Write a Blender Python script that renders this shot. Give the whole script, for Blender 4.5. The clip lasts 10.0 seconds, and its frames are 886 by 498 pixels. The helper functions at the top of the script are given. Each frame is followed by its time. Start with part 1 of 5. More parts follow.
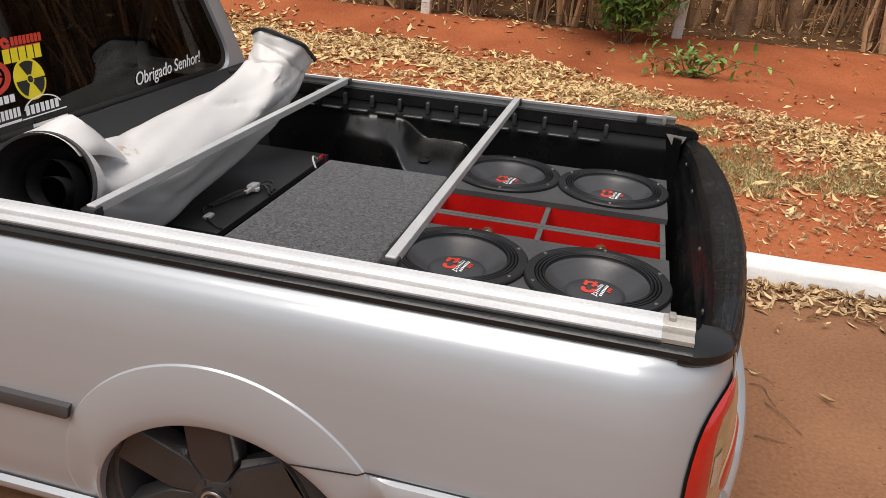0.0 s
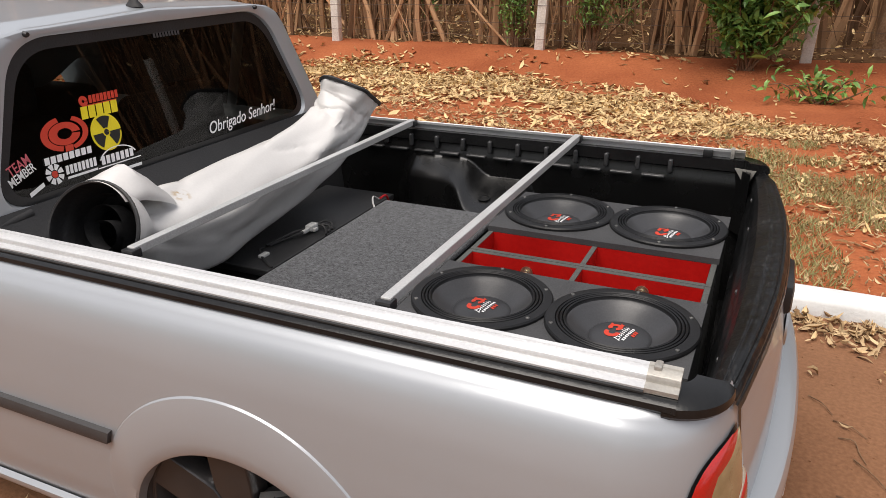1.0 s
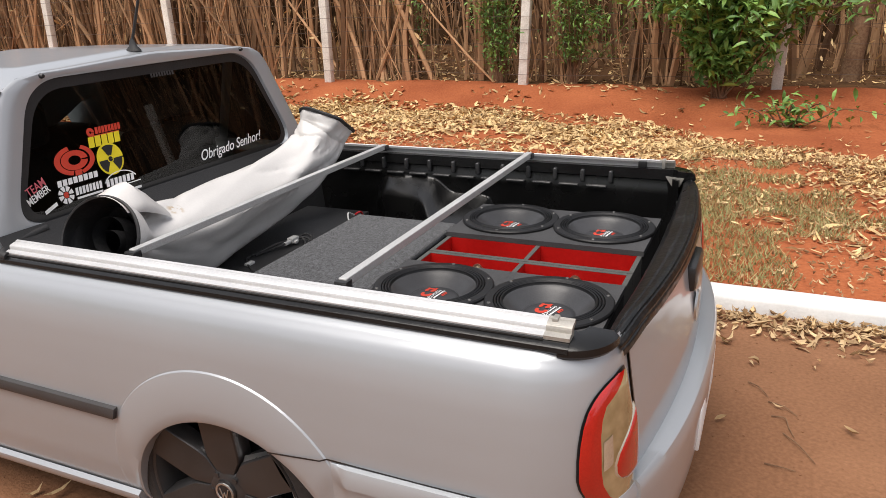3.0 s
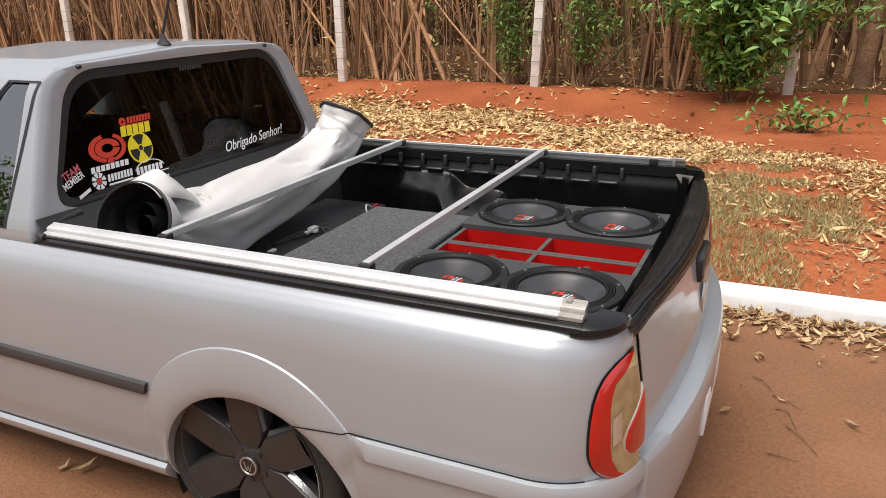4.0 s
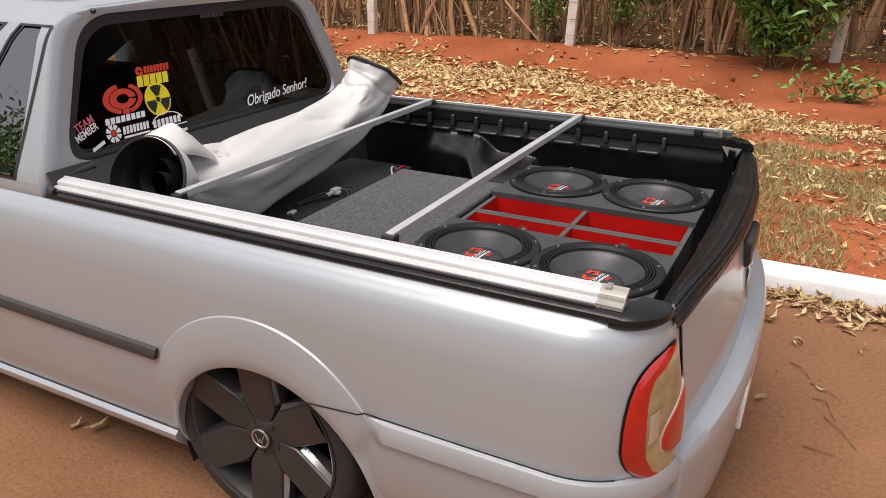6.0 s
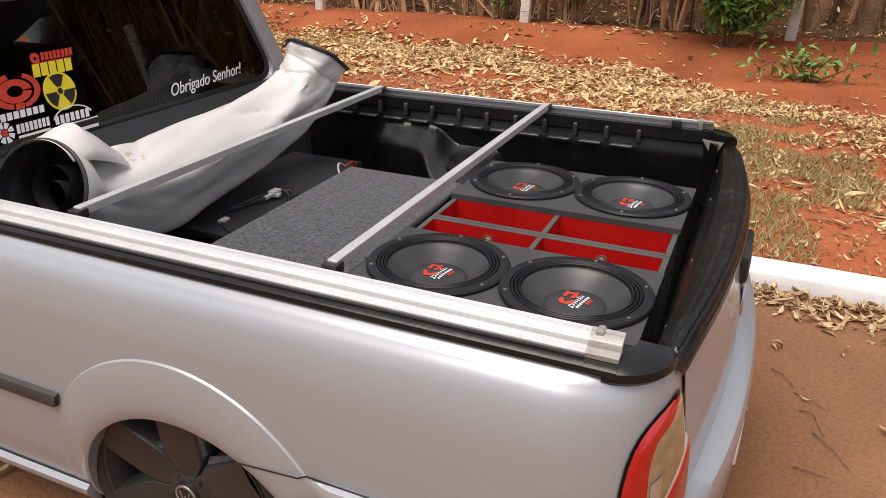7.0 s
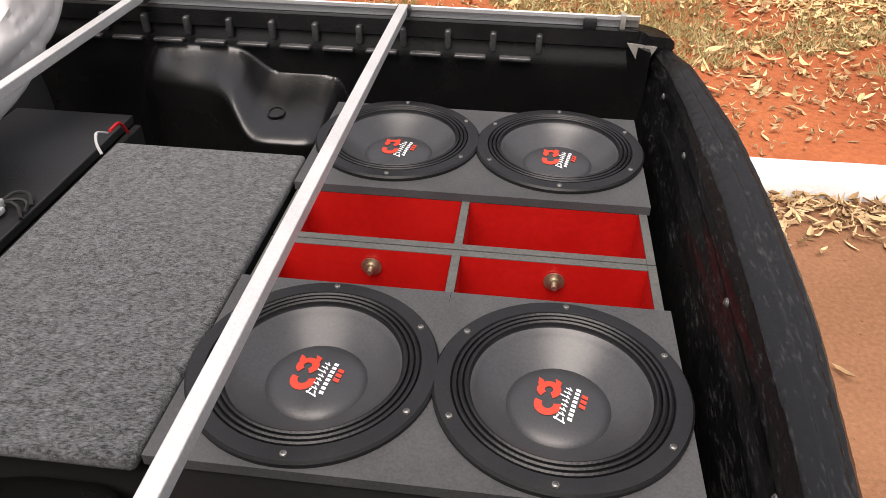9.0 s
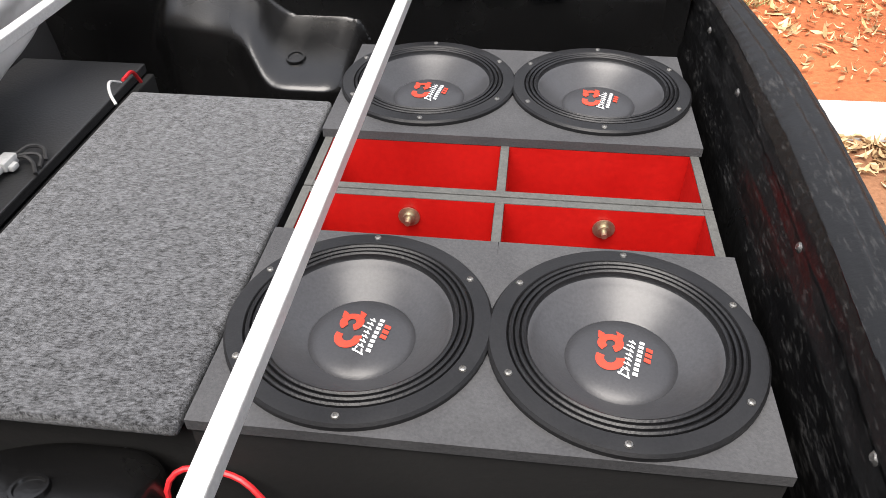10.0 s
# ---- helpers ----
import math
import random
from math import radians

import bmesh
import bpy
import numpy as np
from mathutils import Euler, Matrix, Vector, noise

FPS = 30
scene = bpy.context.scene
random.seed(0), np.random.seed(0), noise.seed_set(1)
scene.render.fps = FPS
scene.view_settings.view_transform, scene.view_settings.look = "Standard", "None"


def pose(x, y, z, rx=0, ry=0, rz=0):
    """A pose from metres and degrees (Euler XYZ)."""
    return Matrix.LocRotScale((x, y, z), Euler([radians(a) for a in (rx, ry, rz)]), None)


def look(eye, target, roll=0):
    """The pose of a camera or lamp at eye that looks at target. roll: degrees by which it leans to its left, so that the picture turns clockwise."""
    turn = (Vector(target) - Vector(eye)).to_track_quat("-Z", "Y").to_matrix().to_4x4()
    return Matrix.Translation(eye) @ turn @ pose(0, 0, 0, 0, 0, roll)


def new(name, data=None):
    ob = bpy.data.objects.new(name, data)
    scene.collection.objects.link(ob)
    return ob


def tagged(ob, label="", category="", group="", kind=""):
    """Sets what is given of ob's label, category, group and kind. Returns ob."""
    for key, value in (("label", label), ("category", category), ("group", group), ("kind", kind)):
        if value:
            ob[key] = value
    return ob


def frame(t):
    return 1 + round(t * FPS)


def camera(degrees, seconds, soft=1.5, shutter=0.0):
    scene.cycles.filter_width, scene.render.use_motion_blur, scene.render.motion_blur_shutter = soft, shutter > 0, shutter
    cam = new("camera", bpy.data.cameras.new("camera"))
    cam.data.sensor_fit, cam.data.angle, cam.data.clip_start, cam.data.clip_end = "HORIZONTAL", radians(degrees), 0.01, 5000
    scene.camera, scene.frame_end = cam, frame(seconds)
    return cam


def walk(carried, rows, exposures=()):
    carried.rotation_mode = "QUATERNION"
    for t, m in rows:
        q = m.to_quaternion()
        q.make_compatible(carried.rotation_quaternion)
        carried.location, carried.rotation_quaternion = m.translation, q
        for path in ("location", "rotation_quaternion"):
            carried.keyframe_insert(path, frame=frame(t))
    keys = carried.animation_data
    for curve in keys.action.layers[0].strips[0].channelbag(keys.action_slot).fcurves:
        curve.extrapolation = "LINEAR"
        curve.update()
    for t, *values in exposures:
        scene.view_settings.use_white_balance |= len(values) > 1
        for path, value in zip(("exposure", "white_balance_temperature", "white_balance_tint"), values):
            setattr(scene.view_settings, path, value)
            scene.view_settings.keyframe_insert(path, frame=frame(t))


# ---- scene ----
cam = camera(62.1, 10.0, soft=0.8)
PATH = [
    (0, (0.36, -1.106, 1.425), (-0.061, 0.66, 0.586), 3.7),
    (0.5, (0.531, -1.078, 1.432), (0.06, 0.668, 0.577), 3.4),
    (1, (0.589, -1.024, 1.446), (-0.182, 0.657, 0.683), -0.6),
    (1.5, (0.707, -1.054, 1.457), (-0.15, 0.598, 0.725), -0.1),
    (2, (0.811, -1.112, 1.45), (0.062, 0.588, 0.709), -0.7),
    (2.5, (0.816, -1.175, 1.451), (0.034, 0.535, 0.771), -2.5),
    (4, (0.834, -1.341, 1.443), (0.027, 0.365, 0.781), -1.5),
    (4.5, (0.818, -1.334, 1.446), (0.002, 0.371, 0.792), -0.9),
    (5, (0.802, -1.325, 1.442), (-0.038, 0.363, 0.775), -0.6),
    (6.5, (0.728, -1.127, 1.427), (-0.09, 0.508, 0.617), 0.8),
    (7, (0.646, -0.985, 1.418), (-0.081, 0.686, 0.593), 0.6),
    (7.5, (0.534, -0.839, 1.417), (-0.11, 0.824, 0.51), -1.1),
    (8, (0.47, -0.607, 1.398), (-0.204, 0.986, 0.394), -2.0),
    (8.5, (0.401, -0.408, 1.387), (-0.074, 1.17, 0.253), 0.7),
    (9, (0.283, -0.277, 1.387), (0.096, 1.328, 0.209), 0.7),
    (9.5, (0.243, -0.24, 1.367), (0.007, 1.376, 0.213), 2.0),
    (10, (0.222, -0.236, 1.342), (0.029, 1.29, 0.064), -0.7),
]
walk(cam, [(t, look(eye, target, roll)) for t, eye, target, roll in PATH],
     exposures=((0.0, 0.1, 6500, 12), (1.5, 0.18, 6500, 12), (4.5, 0.28, 6450, 12), (7.0, 0.15, 6550, 16), (8.0, 0.22, 6600, 18), (9.0, 0.64, 6700, 16), (10.0, 1.2, 6400, 12)))

# world and light: bright overcast afternoon
world = bpy.data.worlds.new("world")
scene.world = world
world.use_nodes = True
wn = world.node_tree.nodes
sky = wn.new("ShaderNodeTexSky")
sky.sky_type = "NISHITA"
sky.sun_disc = False
SUN_EL, SUN_AZ = 66.0, 196.0
sky.sun_elevation = radians(SUN_EL)
sky.sun_rotation = radians(SUN_AZ)
sky.air_density, sky.dust_density, sky.ozone_density = 1.0, 5.0, 0.6
wn["Background"].inputs["Strength"].default_value = 0.15
cloud = wn.new("ShaderNodeMix")  # thin even cloud over the blue
cloud.data_type = "RGBA"
cloud.inputs[0].default_value = 0.75
cloud.inputs[7].default_value = (4.6, 4.65, 4.75, 1)
world.node_tree.links.new(sky.outputs[0], cloud.inputs[6])
world.node_tree.links.new(cloud.outputs[2], wn["Background"].inputs["Color"])
sun = new("sun", bpy.data.lights.new("sun", "SUN"))
sun.data.energy, sun.data.angle, sun.data.color = 2.8, radians(45), (1.0, 0.95, 0.87)
a, e = radians(SUN_AZ), radians(SUN_EL)
sun.matrix_world = look((0, 0, 0), (-math.sin(a) * math.cos(e), -math.cos(a) * math.cos(e), -math.sin(e)))


# ---- materials ----
def material(name, low, high, rough=0.6, metal=0.0, scale=8.0, fine=60.0, bump=0.2, bump_scale=None, spec=0.5,
             coat=0.0, island=False, rough_var=0.1, distance=0.004, sheen=0.0, mix=0.5, ramp_at=None, stretch=None):
    """Principled surface whose colour wanders between two tones at two scales, with fine relief."""
    m = bpy.data.materials.new(name)
    m.use_nodes = True
    n, k = m.node_tree.nodes, m.node_tree.links
    p = n["Principled BSDF"]
    co = n.new("ShaderNodeTexCoord")
    big = n.new("ShaderNodeTexNoise")
    big.inputs["Scale"].default_value, big.inputs["Detail"].default_value = scale, 5
    small = n.new("ShaderNodeTexNoise")
    small.inputs["Scale"].default_value, small.inputs["Detail"].default_value = fine, 3
    k.new(co.outputs["Object"], big.inputs["Vector"])
    if stretch:
        mp = n.new("ShaderNodeMapping")
        mp.inputs["Scale"].default_value = stretch
        k.new(co.outputs["Object"], mp.inputs["Vector"])
        k.new(mp.outputs["Vector"], small.inputs["Vector"])
    else:
        k.new(co.outputs["Object"], small.inputs["Vector"])
    both = n.new("ShaderNodeMix")
    both.data_type = "FLOAT"
    both.inputs[0].default_value = mix
    k.new(big.outputs["Fac"], both.inputs[2])
    k.new(small.outputs["Fac"], both.inputs[3])
    fac = both.outputs[0]
    if island:
        geo = n.new("ShaderNodeNewGeometry")
        mx = n.new("ShaderNodeMix")
        mx.data_type = "FLOAT"
        mx.inputs[0].default_value = 0.75
        k.new(fac, mx.inputs[2])
        k.new(geo.outputs["Random Per Island"], mx.inputs[3])
        fac = mx.outputs[0]
    ramp = n.new("ShaderNodeValToRGB")
    ramp.color_ramp.elements[0].position, ramp.color_ramp.elements[1].position = ramp_at or ((0.05, 0.95) if island else (0.3, 0.7))
    ramp.color_ramp.elements[0].color = (*low, 1)
    ramp.color_ramp.elements[1].color = (*high, 1)
    k.new(fac, ramp.inputs["Fac"])
    k.new(ramp.outputs["Color"], p.inputs["Base Color"])
    rr = n.new("ShaderNodeMapRange")
    rr.inputs["To Min"].default_value = max(0.02, rough - rough_var)
    rr.inputs["To Max"].default_value = min(1.0, rough + rough_var)
    k.new(big.outputs["Fac"], rr.inputs["Value"])
    k.new(rr.outputs[0], p.inputs["Roughness"])
    p.inputs["Metallic"].default_value = metal
    p.inputs["Specular IOR Level"].default_value = spec
    p.inputs["Coat Weight"].default_value = coat
    p.inputs["Coat Roughness"].default_value = 0.06
    p.inputs["Sheen Weight"].default_value = sheen
    if bump:
        bn = n.new("ShaderNodeTexNoise")
        bn.inputs["Scale"].default_value, bn.inputs["Detail"].default_value = bump_scale or fine, 4
        k.new(co.outputs["Object"], bn.inputs["Vector"])
        b = n.new("ShaderNodeBump")
        b.inputs["Strength"].default_value, b.inputs["Distance"].default_value = bump, distance
        k.new(bn.outputs["Fac"], b.inputs["Height"])
        k.new(b.outputs["Normal"], p.inputs["Normal"])
        k.new(b.outputs["Normal"], p.inputs["Coat Normal"])
    return m


def glass_material(name, tint, rough=0.0, gloss=1.0, ior=1.5):
    m = bpy.data.materials.new(name)
    m.use_nodes = True
    n, k = m.node_tree.nodes, m.node_tree.links
    n.remove(n["Principled BSDF"])
    tr = n.new("ShaderNodeBsdfTransparent")
    tr.inputs["Color"].default_value = (*tint, 1)
    gl = n.new("ShaderNodeBsdfGlossy")
    gl.inputs["Roughness"].default_value = rough
    gl.inputs["Color"].default_value = (gloss, gloss, gloss, 1)
    fr = n.new("ShaderNodeFresnel")
    fr.inputs["IOR"].default_value = ior
    mx = n.new("ShaderNodeMixShader")
    k.new(fr.outputs[0], mx.inputs[0])
    k.new(tr.outputs[0], mx.inputs[1])
    k.new(gl.outputs[0], mx.inputs[2])
    k.new(mx.outputs[0], n["Material Output"].inputs["Surface"])
    return m


SILVER = material("silver_paint", (0.36, 0.38, 0.405), (0.405, 0.425, 0.45), 0.36, 0.30, 1.5, 900, 0.18, 5, distance=0.005, coat=0.65, rough_var=0.04)
LINER = material("black_bed_liner", (0.003, 0.003, 0.0031), (0.008, 0.0078, 0.0078), 0.26, 0, 6, 160, 0.12, 220, spec=0.55, rough_var=0.12, distance=0.002)
LINER_WORN = material("worn_tailgate_liner", (0.0025, 0.0025, 0.0027), (0.045, 0.044, 0.043), 0.33, 0, 14, 220, 0.6, 60, spec=0.36, ramp_at=(0.54, 0.80), mix=0.65, stretch=(1.0, 0.22, 1.0), rough_var=0.15, distance=0.002)
RUBBER = material("black_rubber", (0.012, 0.012, 0.013), (0.028, 0.027, 0.027), 0.62, 0, 12, 90, 0.3)
TRIM = material("black_trim", (0.012, 0.012, 0.013), (0.022, 0.022, 0.023), 0.35, 0, 10, 200, 0.15)
GLOSSY_BLACK = material("glossy_black_edging", (0.004, 0.004, 0.0045), (0.012, 0.012, 0.012), 0.22, 0, 10, 120, 0.2, 160, spec=0.40, rough_var=0.08, distance=0.002)
MOULD = material("charcoal_moulding", (0.035, 0.033, 0.034), (0.055, 0.052, 0.053), 0.5, 0, 10, 300, 0.25)
ALU = material("brushed_aluminium", (0.56, 0.56, 0.565), (0.70, 0.70, 0.70), 0.42, 0.5, 5, 160, 0.08, rough_var=0.08)
ALU_BAR = material("dull_aluminium", (0.50, 0.50, 0.495), (0.68, 0.68, 0.67), 0.45, 0.45, 7, 220, 0.15)
CARPET = material("grey_speckled_carpet", (0.012, 0.0125, 0.0135), (0.140, 0.143, 0.152), 0.95, 0, 80, 290, 0.7, 520, spec=0.15, mix=0.66, ramp_at=(0.37, 0.68), stretch=(0.6, 1.3, 1.0), distance=0.006, sheen=0.2)
BAFFLE = material("charcoal_baffle_paint", (0.038, 0.038, 0.040), (0.072, 0.072, 0.074), 0.62, 0, 11, 260, 0.4, 320, spec=0.3, distance=0.0015)
BOARD = material("raw_board_edge", (0.055, 0.055, 0.052), (0.095, 0.095, 0.088), 0.75, 0, 25, 180, 0.4)
RED = material("red_port_paint", (0.37, 0.005, 0.004), (0.48, 0.009, 0.006), 0.4, 0, 7, 90, 0.15, coat=0.2)
BASKET = material("speaker_gasket", (0.007, 0.007, 0.0075), (0.014, 0.014, 0.015), 0.40, 0, 14, 300, 0.08, spec=0.28)
EDGE = material("speaker_surround", (0.005, 0.005, 0.0055), (0.010, 0.010, 0.011), 0.38, 0, 20, 260, 0.2, spec=0.35)
CONE = material("paper_cone", (0.028, 0.028, 0.030), (0.052, 0.052, 0.055), 0.36, 0, 9, 240, 0.10, 400, spec=0.5, distance=0.001)
CAP = material("dust_cap", (0.026, 0.026, 0.028), (0.040, 0.040, 0.043), 0.38, 0, 14, 300, 0.2, distance=0.001)
LOGO_RED = material("printed_red", (0.50, 0.035, 0.015), (0.62, 0.05, 0.02), 0.5, 0, 30, 300, 0)
LOGO_WHITE = material("printed_white", (0.72, 0.72, 0.72), (0.85, 0.85, 0.85), 0.5, 0, 30, 300, 0)
LOGO_YELLOW = material("printed_yellow", (0.75, 0.60, 0.01), (0.85, 0.70, 0.02), 0.5, 0, 30, 300, 0)
LOGO_BLACK = material("printed_black", (0.008, 0.008, 0.008), (0.014, 0.014, 0.014), 0.5, 0, 30, 300, 0)
LOGO_PINK = material("printed_pink", (0.55, 0.10, 0.14), (0.66, 0.16, 0.18), 0.5, 0, 30, 300, 0)
STEEL = material("zinc_steel", (0.42, 0.42, 0.41), (0.60, 0.60, 0.59), 0.35, 0.9, 30, 200, 0.2)
SCREW = material("dark_screw", (0.10, 0.10, 0.10), (0.30, 0.29, 0.27), 0.4, 0.8, 60, 300, 0.2)
CAST = material("dull_cast_end", (0.34, 0.32, 0.29), (0.46, 0.44, 0.40), 0.5, 0.5, 30, 200, 0.2)
BRASS = material("brassy_bolt", (0.40, 0.35, 0.25), (0.60, 0.54, 0.41), 0.35, 0.9, 40, 200, 0.2)
VINYL = material("white_tarpaulin", (0.53, 0.515, 0.50), (0.66, 0.645, 0.63), 0.40, 0, 2.2, 160, 0.25, 9, spec=0.5, distance=0.006, mix=0.2)


def stain(m, at, reach, colour):
    """A small dried stain round one spot of the surface."""
    n, k = m.node_tree.nodes, m.node_tree.links
    p = n["Principled BSDF"]
    was = p.inputs["Base Color"].links[0].from_socket
    co = n.new("ShaderNodeTexCoord")
    far = n.new("ShaderNodeVectorMath")
    far.operation = "DISTANCE"
    far.inputs[1].default_value = at
    k.new(co.outputs["Object"], far.inputs[0])
    patch = n.new("ShaderNodeTexNoise")
    patch.inputs["Scale"].default_value = 55
    k.new(co.outputs["Object"], patch.inputs["Vector"])
    near = n.new("ShaderNodeMapRange")
    near.inputs["From Min"].default_value, near.inputs["From Max"].default_value = reach, reach * 0.5
    k.new(far.outputs["Value"], near.inputs["Value"])
    cut = n.new("ShaderNodeMapRange")
    cut.inputs["From Min"].default_value, cut.inputs["From Max"].default_value = 0.46, 0.60
    k.new(patch.outputs["Fac"], cut.inputs["Value"])
    both = n.new("ShaderNodeMath")
    both.operation = "MULTIPLY"
    k.new(near.outputs[0], both.inputs[0])
    k.new(cut.outputs[0], both.inputs[1])
    mx = n.new("ShaderNodeMix")
    mx.data_type = "RGBA"
    mx.inputs[7].default_value = (*colour, 1)
    k.new(both.outputs[0], mx.inputs[0])
    k.new(was, mx.inputs[6])
    k.new(mx.outputs[2], p.inputs["Base Color"])


stain(VINYL, (0.035, -0.30, 0.235), 0.032, (0.40, 0.29, 0.16))
VINYL_BLACK = material("black_tarpaulin_back", (0.010, 0.010, 0.011), (0.024, 0.024, 0.025), 0.5, 0, 9, 140, 0.6, 18, distance=0.008)
RIM = material("graphite_rim_paint", (0.038, 0.037, 0.038), (0.062, 0.060, 0.061), 0.34, 0.4, 12, 300, 0.1)
RIM_CUT = material("machined_rim_edge", (0.55, 0.55, 0.55), (0.68, 0.68, 0.68), 0.28, 0.9, 12, 300, 0.1)
TYRE = material("tyre_rubber", (0.014, 0.013, 0.013), (0.035, 0.030, 0.028), 0.8, 0, 10, 120, 0.5)
TAIL_RED = material("red_lens", (0.34, 0.004, 0.002), (0.46, 0.010, 0.005), 0.12, 0, 6, 240, 0.25, 300, coat=1.0, rough_var=0.04, distance=0.001)
TAIL_AMBER = material("smoked_lens", (0.30, 0.24, 0.12), (0.58, 0.50, 0.30), 0.14, 0.5, 12, 30, 0.25, 18, coat=1.0, rough_var=0.05, distance=0.002)
TAIL_CHROME = material("lamp_reflector", (0.55, 0.50, 0.40), (0.72, 0.66, 0.55), 0.18, 0.6, 16, 200, 0.2, coat=1.0)
SEAT = material("dark_seat_fabric", (0.018, 0.018, 0.020), (0.05, 0.05, 0.053), 0.9, 0, 14, 200, 0.4)
CABIN = material("cabin_plastic", (0.02, 0.02, 0.022), (0.045, 0.045, 0.048), 0.7, 0, 14, 200, 0.3)
# black of the underbody; on box sides it puts shade into the colour
DARK = material("underside_and_shade_black", (0.003, 0.003, 0.003), (0.007, 0.0065, 0.006), 0.9, 0, 6, 60, 0.3)
PANEL = material("black_amplifier_board", (0.018, 0.018, 0.0185), (0.032, 0.032, 0.033), 0.40, 0, 5, 200, 0.15, spec=0.5)
WHITE_PLASTIC = material("white_connector", (0.42, 0.42, 0.41), (0.60, 0.60, 0.58), 0.5, 0, 40, 200, 0.1)
WIRE_RED = material("red_cable", (0.50, 0.015, 0.02), (0.62, 0.03, 0.035), 0.4, 0, 30, 200, 0.1)
REAR_GLASS = glass_material("tinted_rear_glass", (0.31, 0.325, 0.30), gloss=0.6)
SIDE_GLASS = glass_material("dark_side_glass", (0.16, 0.175, 0.18), ior=2.8)
ROAD = material("brown_dirt_road", (0.160, 0.073, 0.036), (0.310, 0.153, 0.081), 0.92, 0, 1.6, 70, 0.6, 90, spec=0.2, distance=0.006, mix=0.45)
SOIL = material("red_soil", (0.24, 0.062, 0.024), (0.44, 0.140, 0.056), 0.95, 0, 1.2, 40, 0.9, 30, spec=0.15, distance=0.02, mix=0.4)
KERB = material("whitewashed_concrete", (0.60, 0.60, 0.59), (0.78, 0.78, 0.77), 0.85, 0, 5, 70, 0.5, 60, distance=0.004, mix=0.3)
POST = material("weathered_concrete_post", (0.55, 0.52, 0.46), (0.92, 0.90, 0.84), 0.9, 0, 6, 60, 0.6)
FENCE_WIRE = material("rusty_wire", (0.07, 0.05, 0.04), (0.20, 0.15, 0.12), 0.6, 0.3, 20, 100, 0.1)
DRY_LEAF = material("dry_leaf", (0.20, 0.10, 0.036), (0.92, 0.68, 0.35), 0.75, 0, 30, 90, 0.2, island=True, spec=0.3)
BROWN_LEAF = material("brown_dry_leaf", (0.18, 0.095, 0.04), (0.76, 0.56, 0.32), 0.8, 0, 30, 90, 0.2, island=True, spec=0.25)
# liner plastic with a lighter base: edge highlights put into the rib colour
RIB = material("highlit_liner_rib", (0.018, 0.018, 0.019), (0.060, 0.060, 0.061), 0.24, 0, 20, 160, 0.1)
MOULD_FLOOR = material("leaf_mould", (0.050, 0.024, 0.012), (0.17, 0.090, 0.042), 0.95, 0, 3, 30, 1.0, spec=0.1)
PAD = material("dark_grey_padding", (0.016, 0.016, 0.017), (0.030, 0.029, 0.030), 0.6, 0, 8, 200, 0.3)
GREEN_LEAF = material("green_leaf", (0.045, 0.12, 0.020), (0.27, 0.44, 0.10), 0.42, 0, 20, 90, 0.2, island=True, spec=0.5)
GRASS = material("grass_blade", (0.14, 0.155, 0.045), (0.46, 0.41, 0.18), 0.7, 0, 20, 90, 0.1, island=True)
STEM = material("dry_stem", (0.035, 0.014, 0.007), (0.66, 0.40, 0.22), 0.85, 0, 7, 50, 0.4, island=True, spec=0.2)
BARK = material("brown_bark", (0.10, 0.05, 0.028), (0.27, 0.17, 0.10), 0.9, 0, 5, 40, 0.8, spec=0.2)
THICKET_SHADE = material("thicket_shade", (0.010, 0.006, 0.0035), (0.085, 0.046, 0.022), 1.0, 0, 1.3, 9, 0.6, spec=0.05)


# ---- shaping helpers ----
def part(name, bm, mat, parent=None, label="", smooth=False, kind=""):
    me = bpy.data.meshes.new(name)
    bmesh.ops.recalc_face_normals(bm, faces=bm.faces)
    bm.to_mesh(me)
    bm.free()
    for mm in (mat if isinstance(mat, (list, tuple)) else [mat]):
        me.materials.append(mm)
    if smooth:
        me.polygons.foreach_set("use_smooth", [True] * len(me.polygons))
        me.set_sharp_from_angle(angle=radians(38))
    ob = new(name, me)
    ob.parent = parent
    if label:
        ob["label"] = label
    if kind:
        ob["kind"] = kind
    return ob


def facing(ob, way):
    """Turns the faces of an open pane so that they look the given way."""
    me = ob.data
    total = sum((p.normal * p.area for p in me.polygons), Vector())
    if total.dot(Vector(way)) < 0:
        me.flip_normals()
    return ob


def thing(name, label, category, group="", at=(0, 0, 0)):
    ob = new(name)
    ob.location = at
    ob.empty_display_size = 0.1
    bpy.context.view_layer.update()
    return tagged(ob, label, category, group)


def boxed(bounds, bevel=0.0, bm=None, segments=2):
    bm = bm or bmesh.new()
    x0, x1, y0, y1, z0, z1 = bounds
    m = Matrix.Translation(((x0 + x1) / 2, (y0 + y1) / 2, (z0 + z1) / 2)) @ Matrix.Diagonal((x1 - x0, y1 - y0, z1 - z0, 1))
    made = bmesh.ops.create_cube(bm, size=1, matrix=m)
    if bevel:
        edges = {e for v in made["verts"] for e in v.link_edges}
        bmesh.ops.bevel(bm, geom=list(edges), offset=bevel, segments=segments, affect="EDGES", profile=0.5)
    return bm


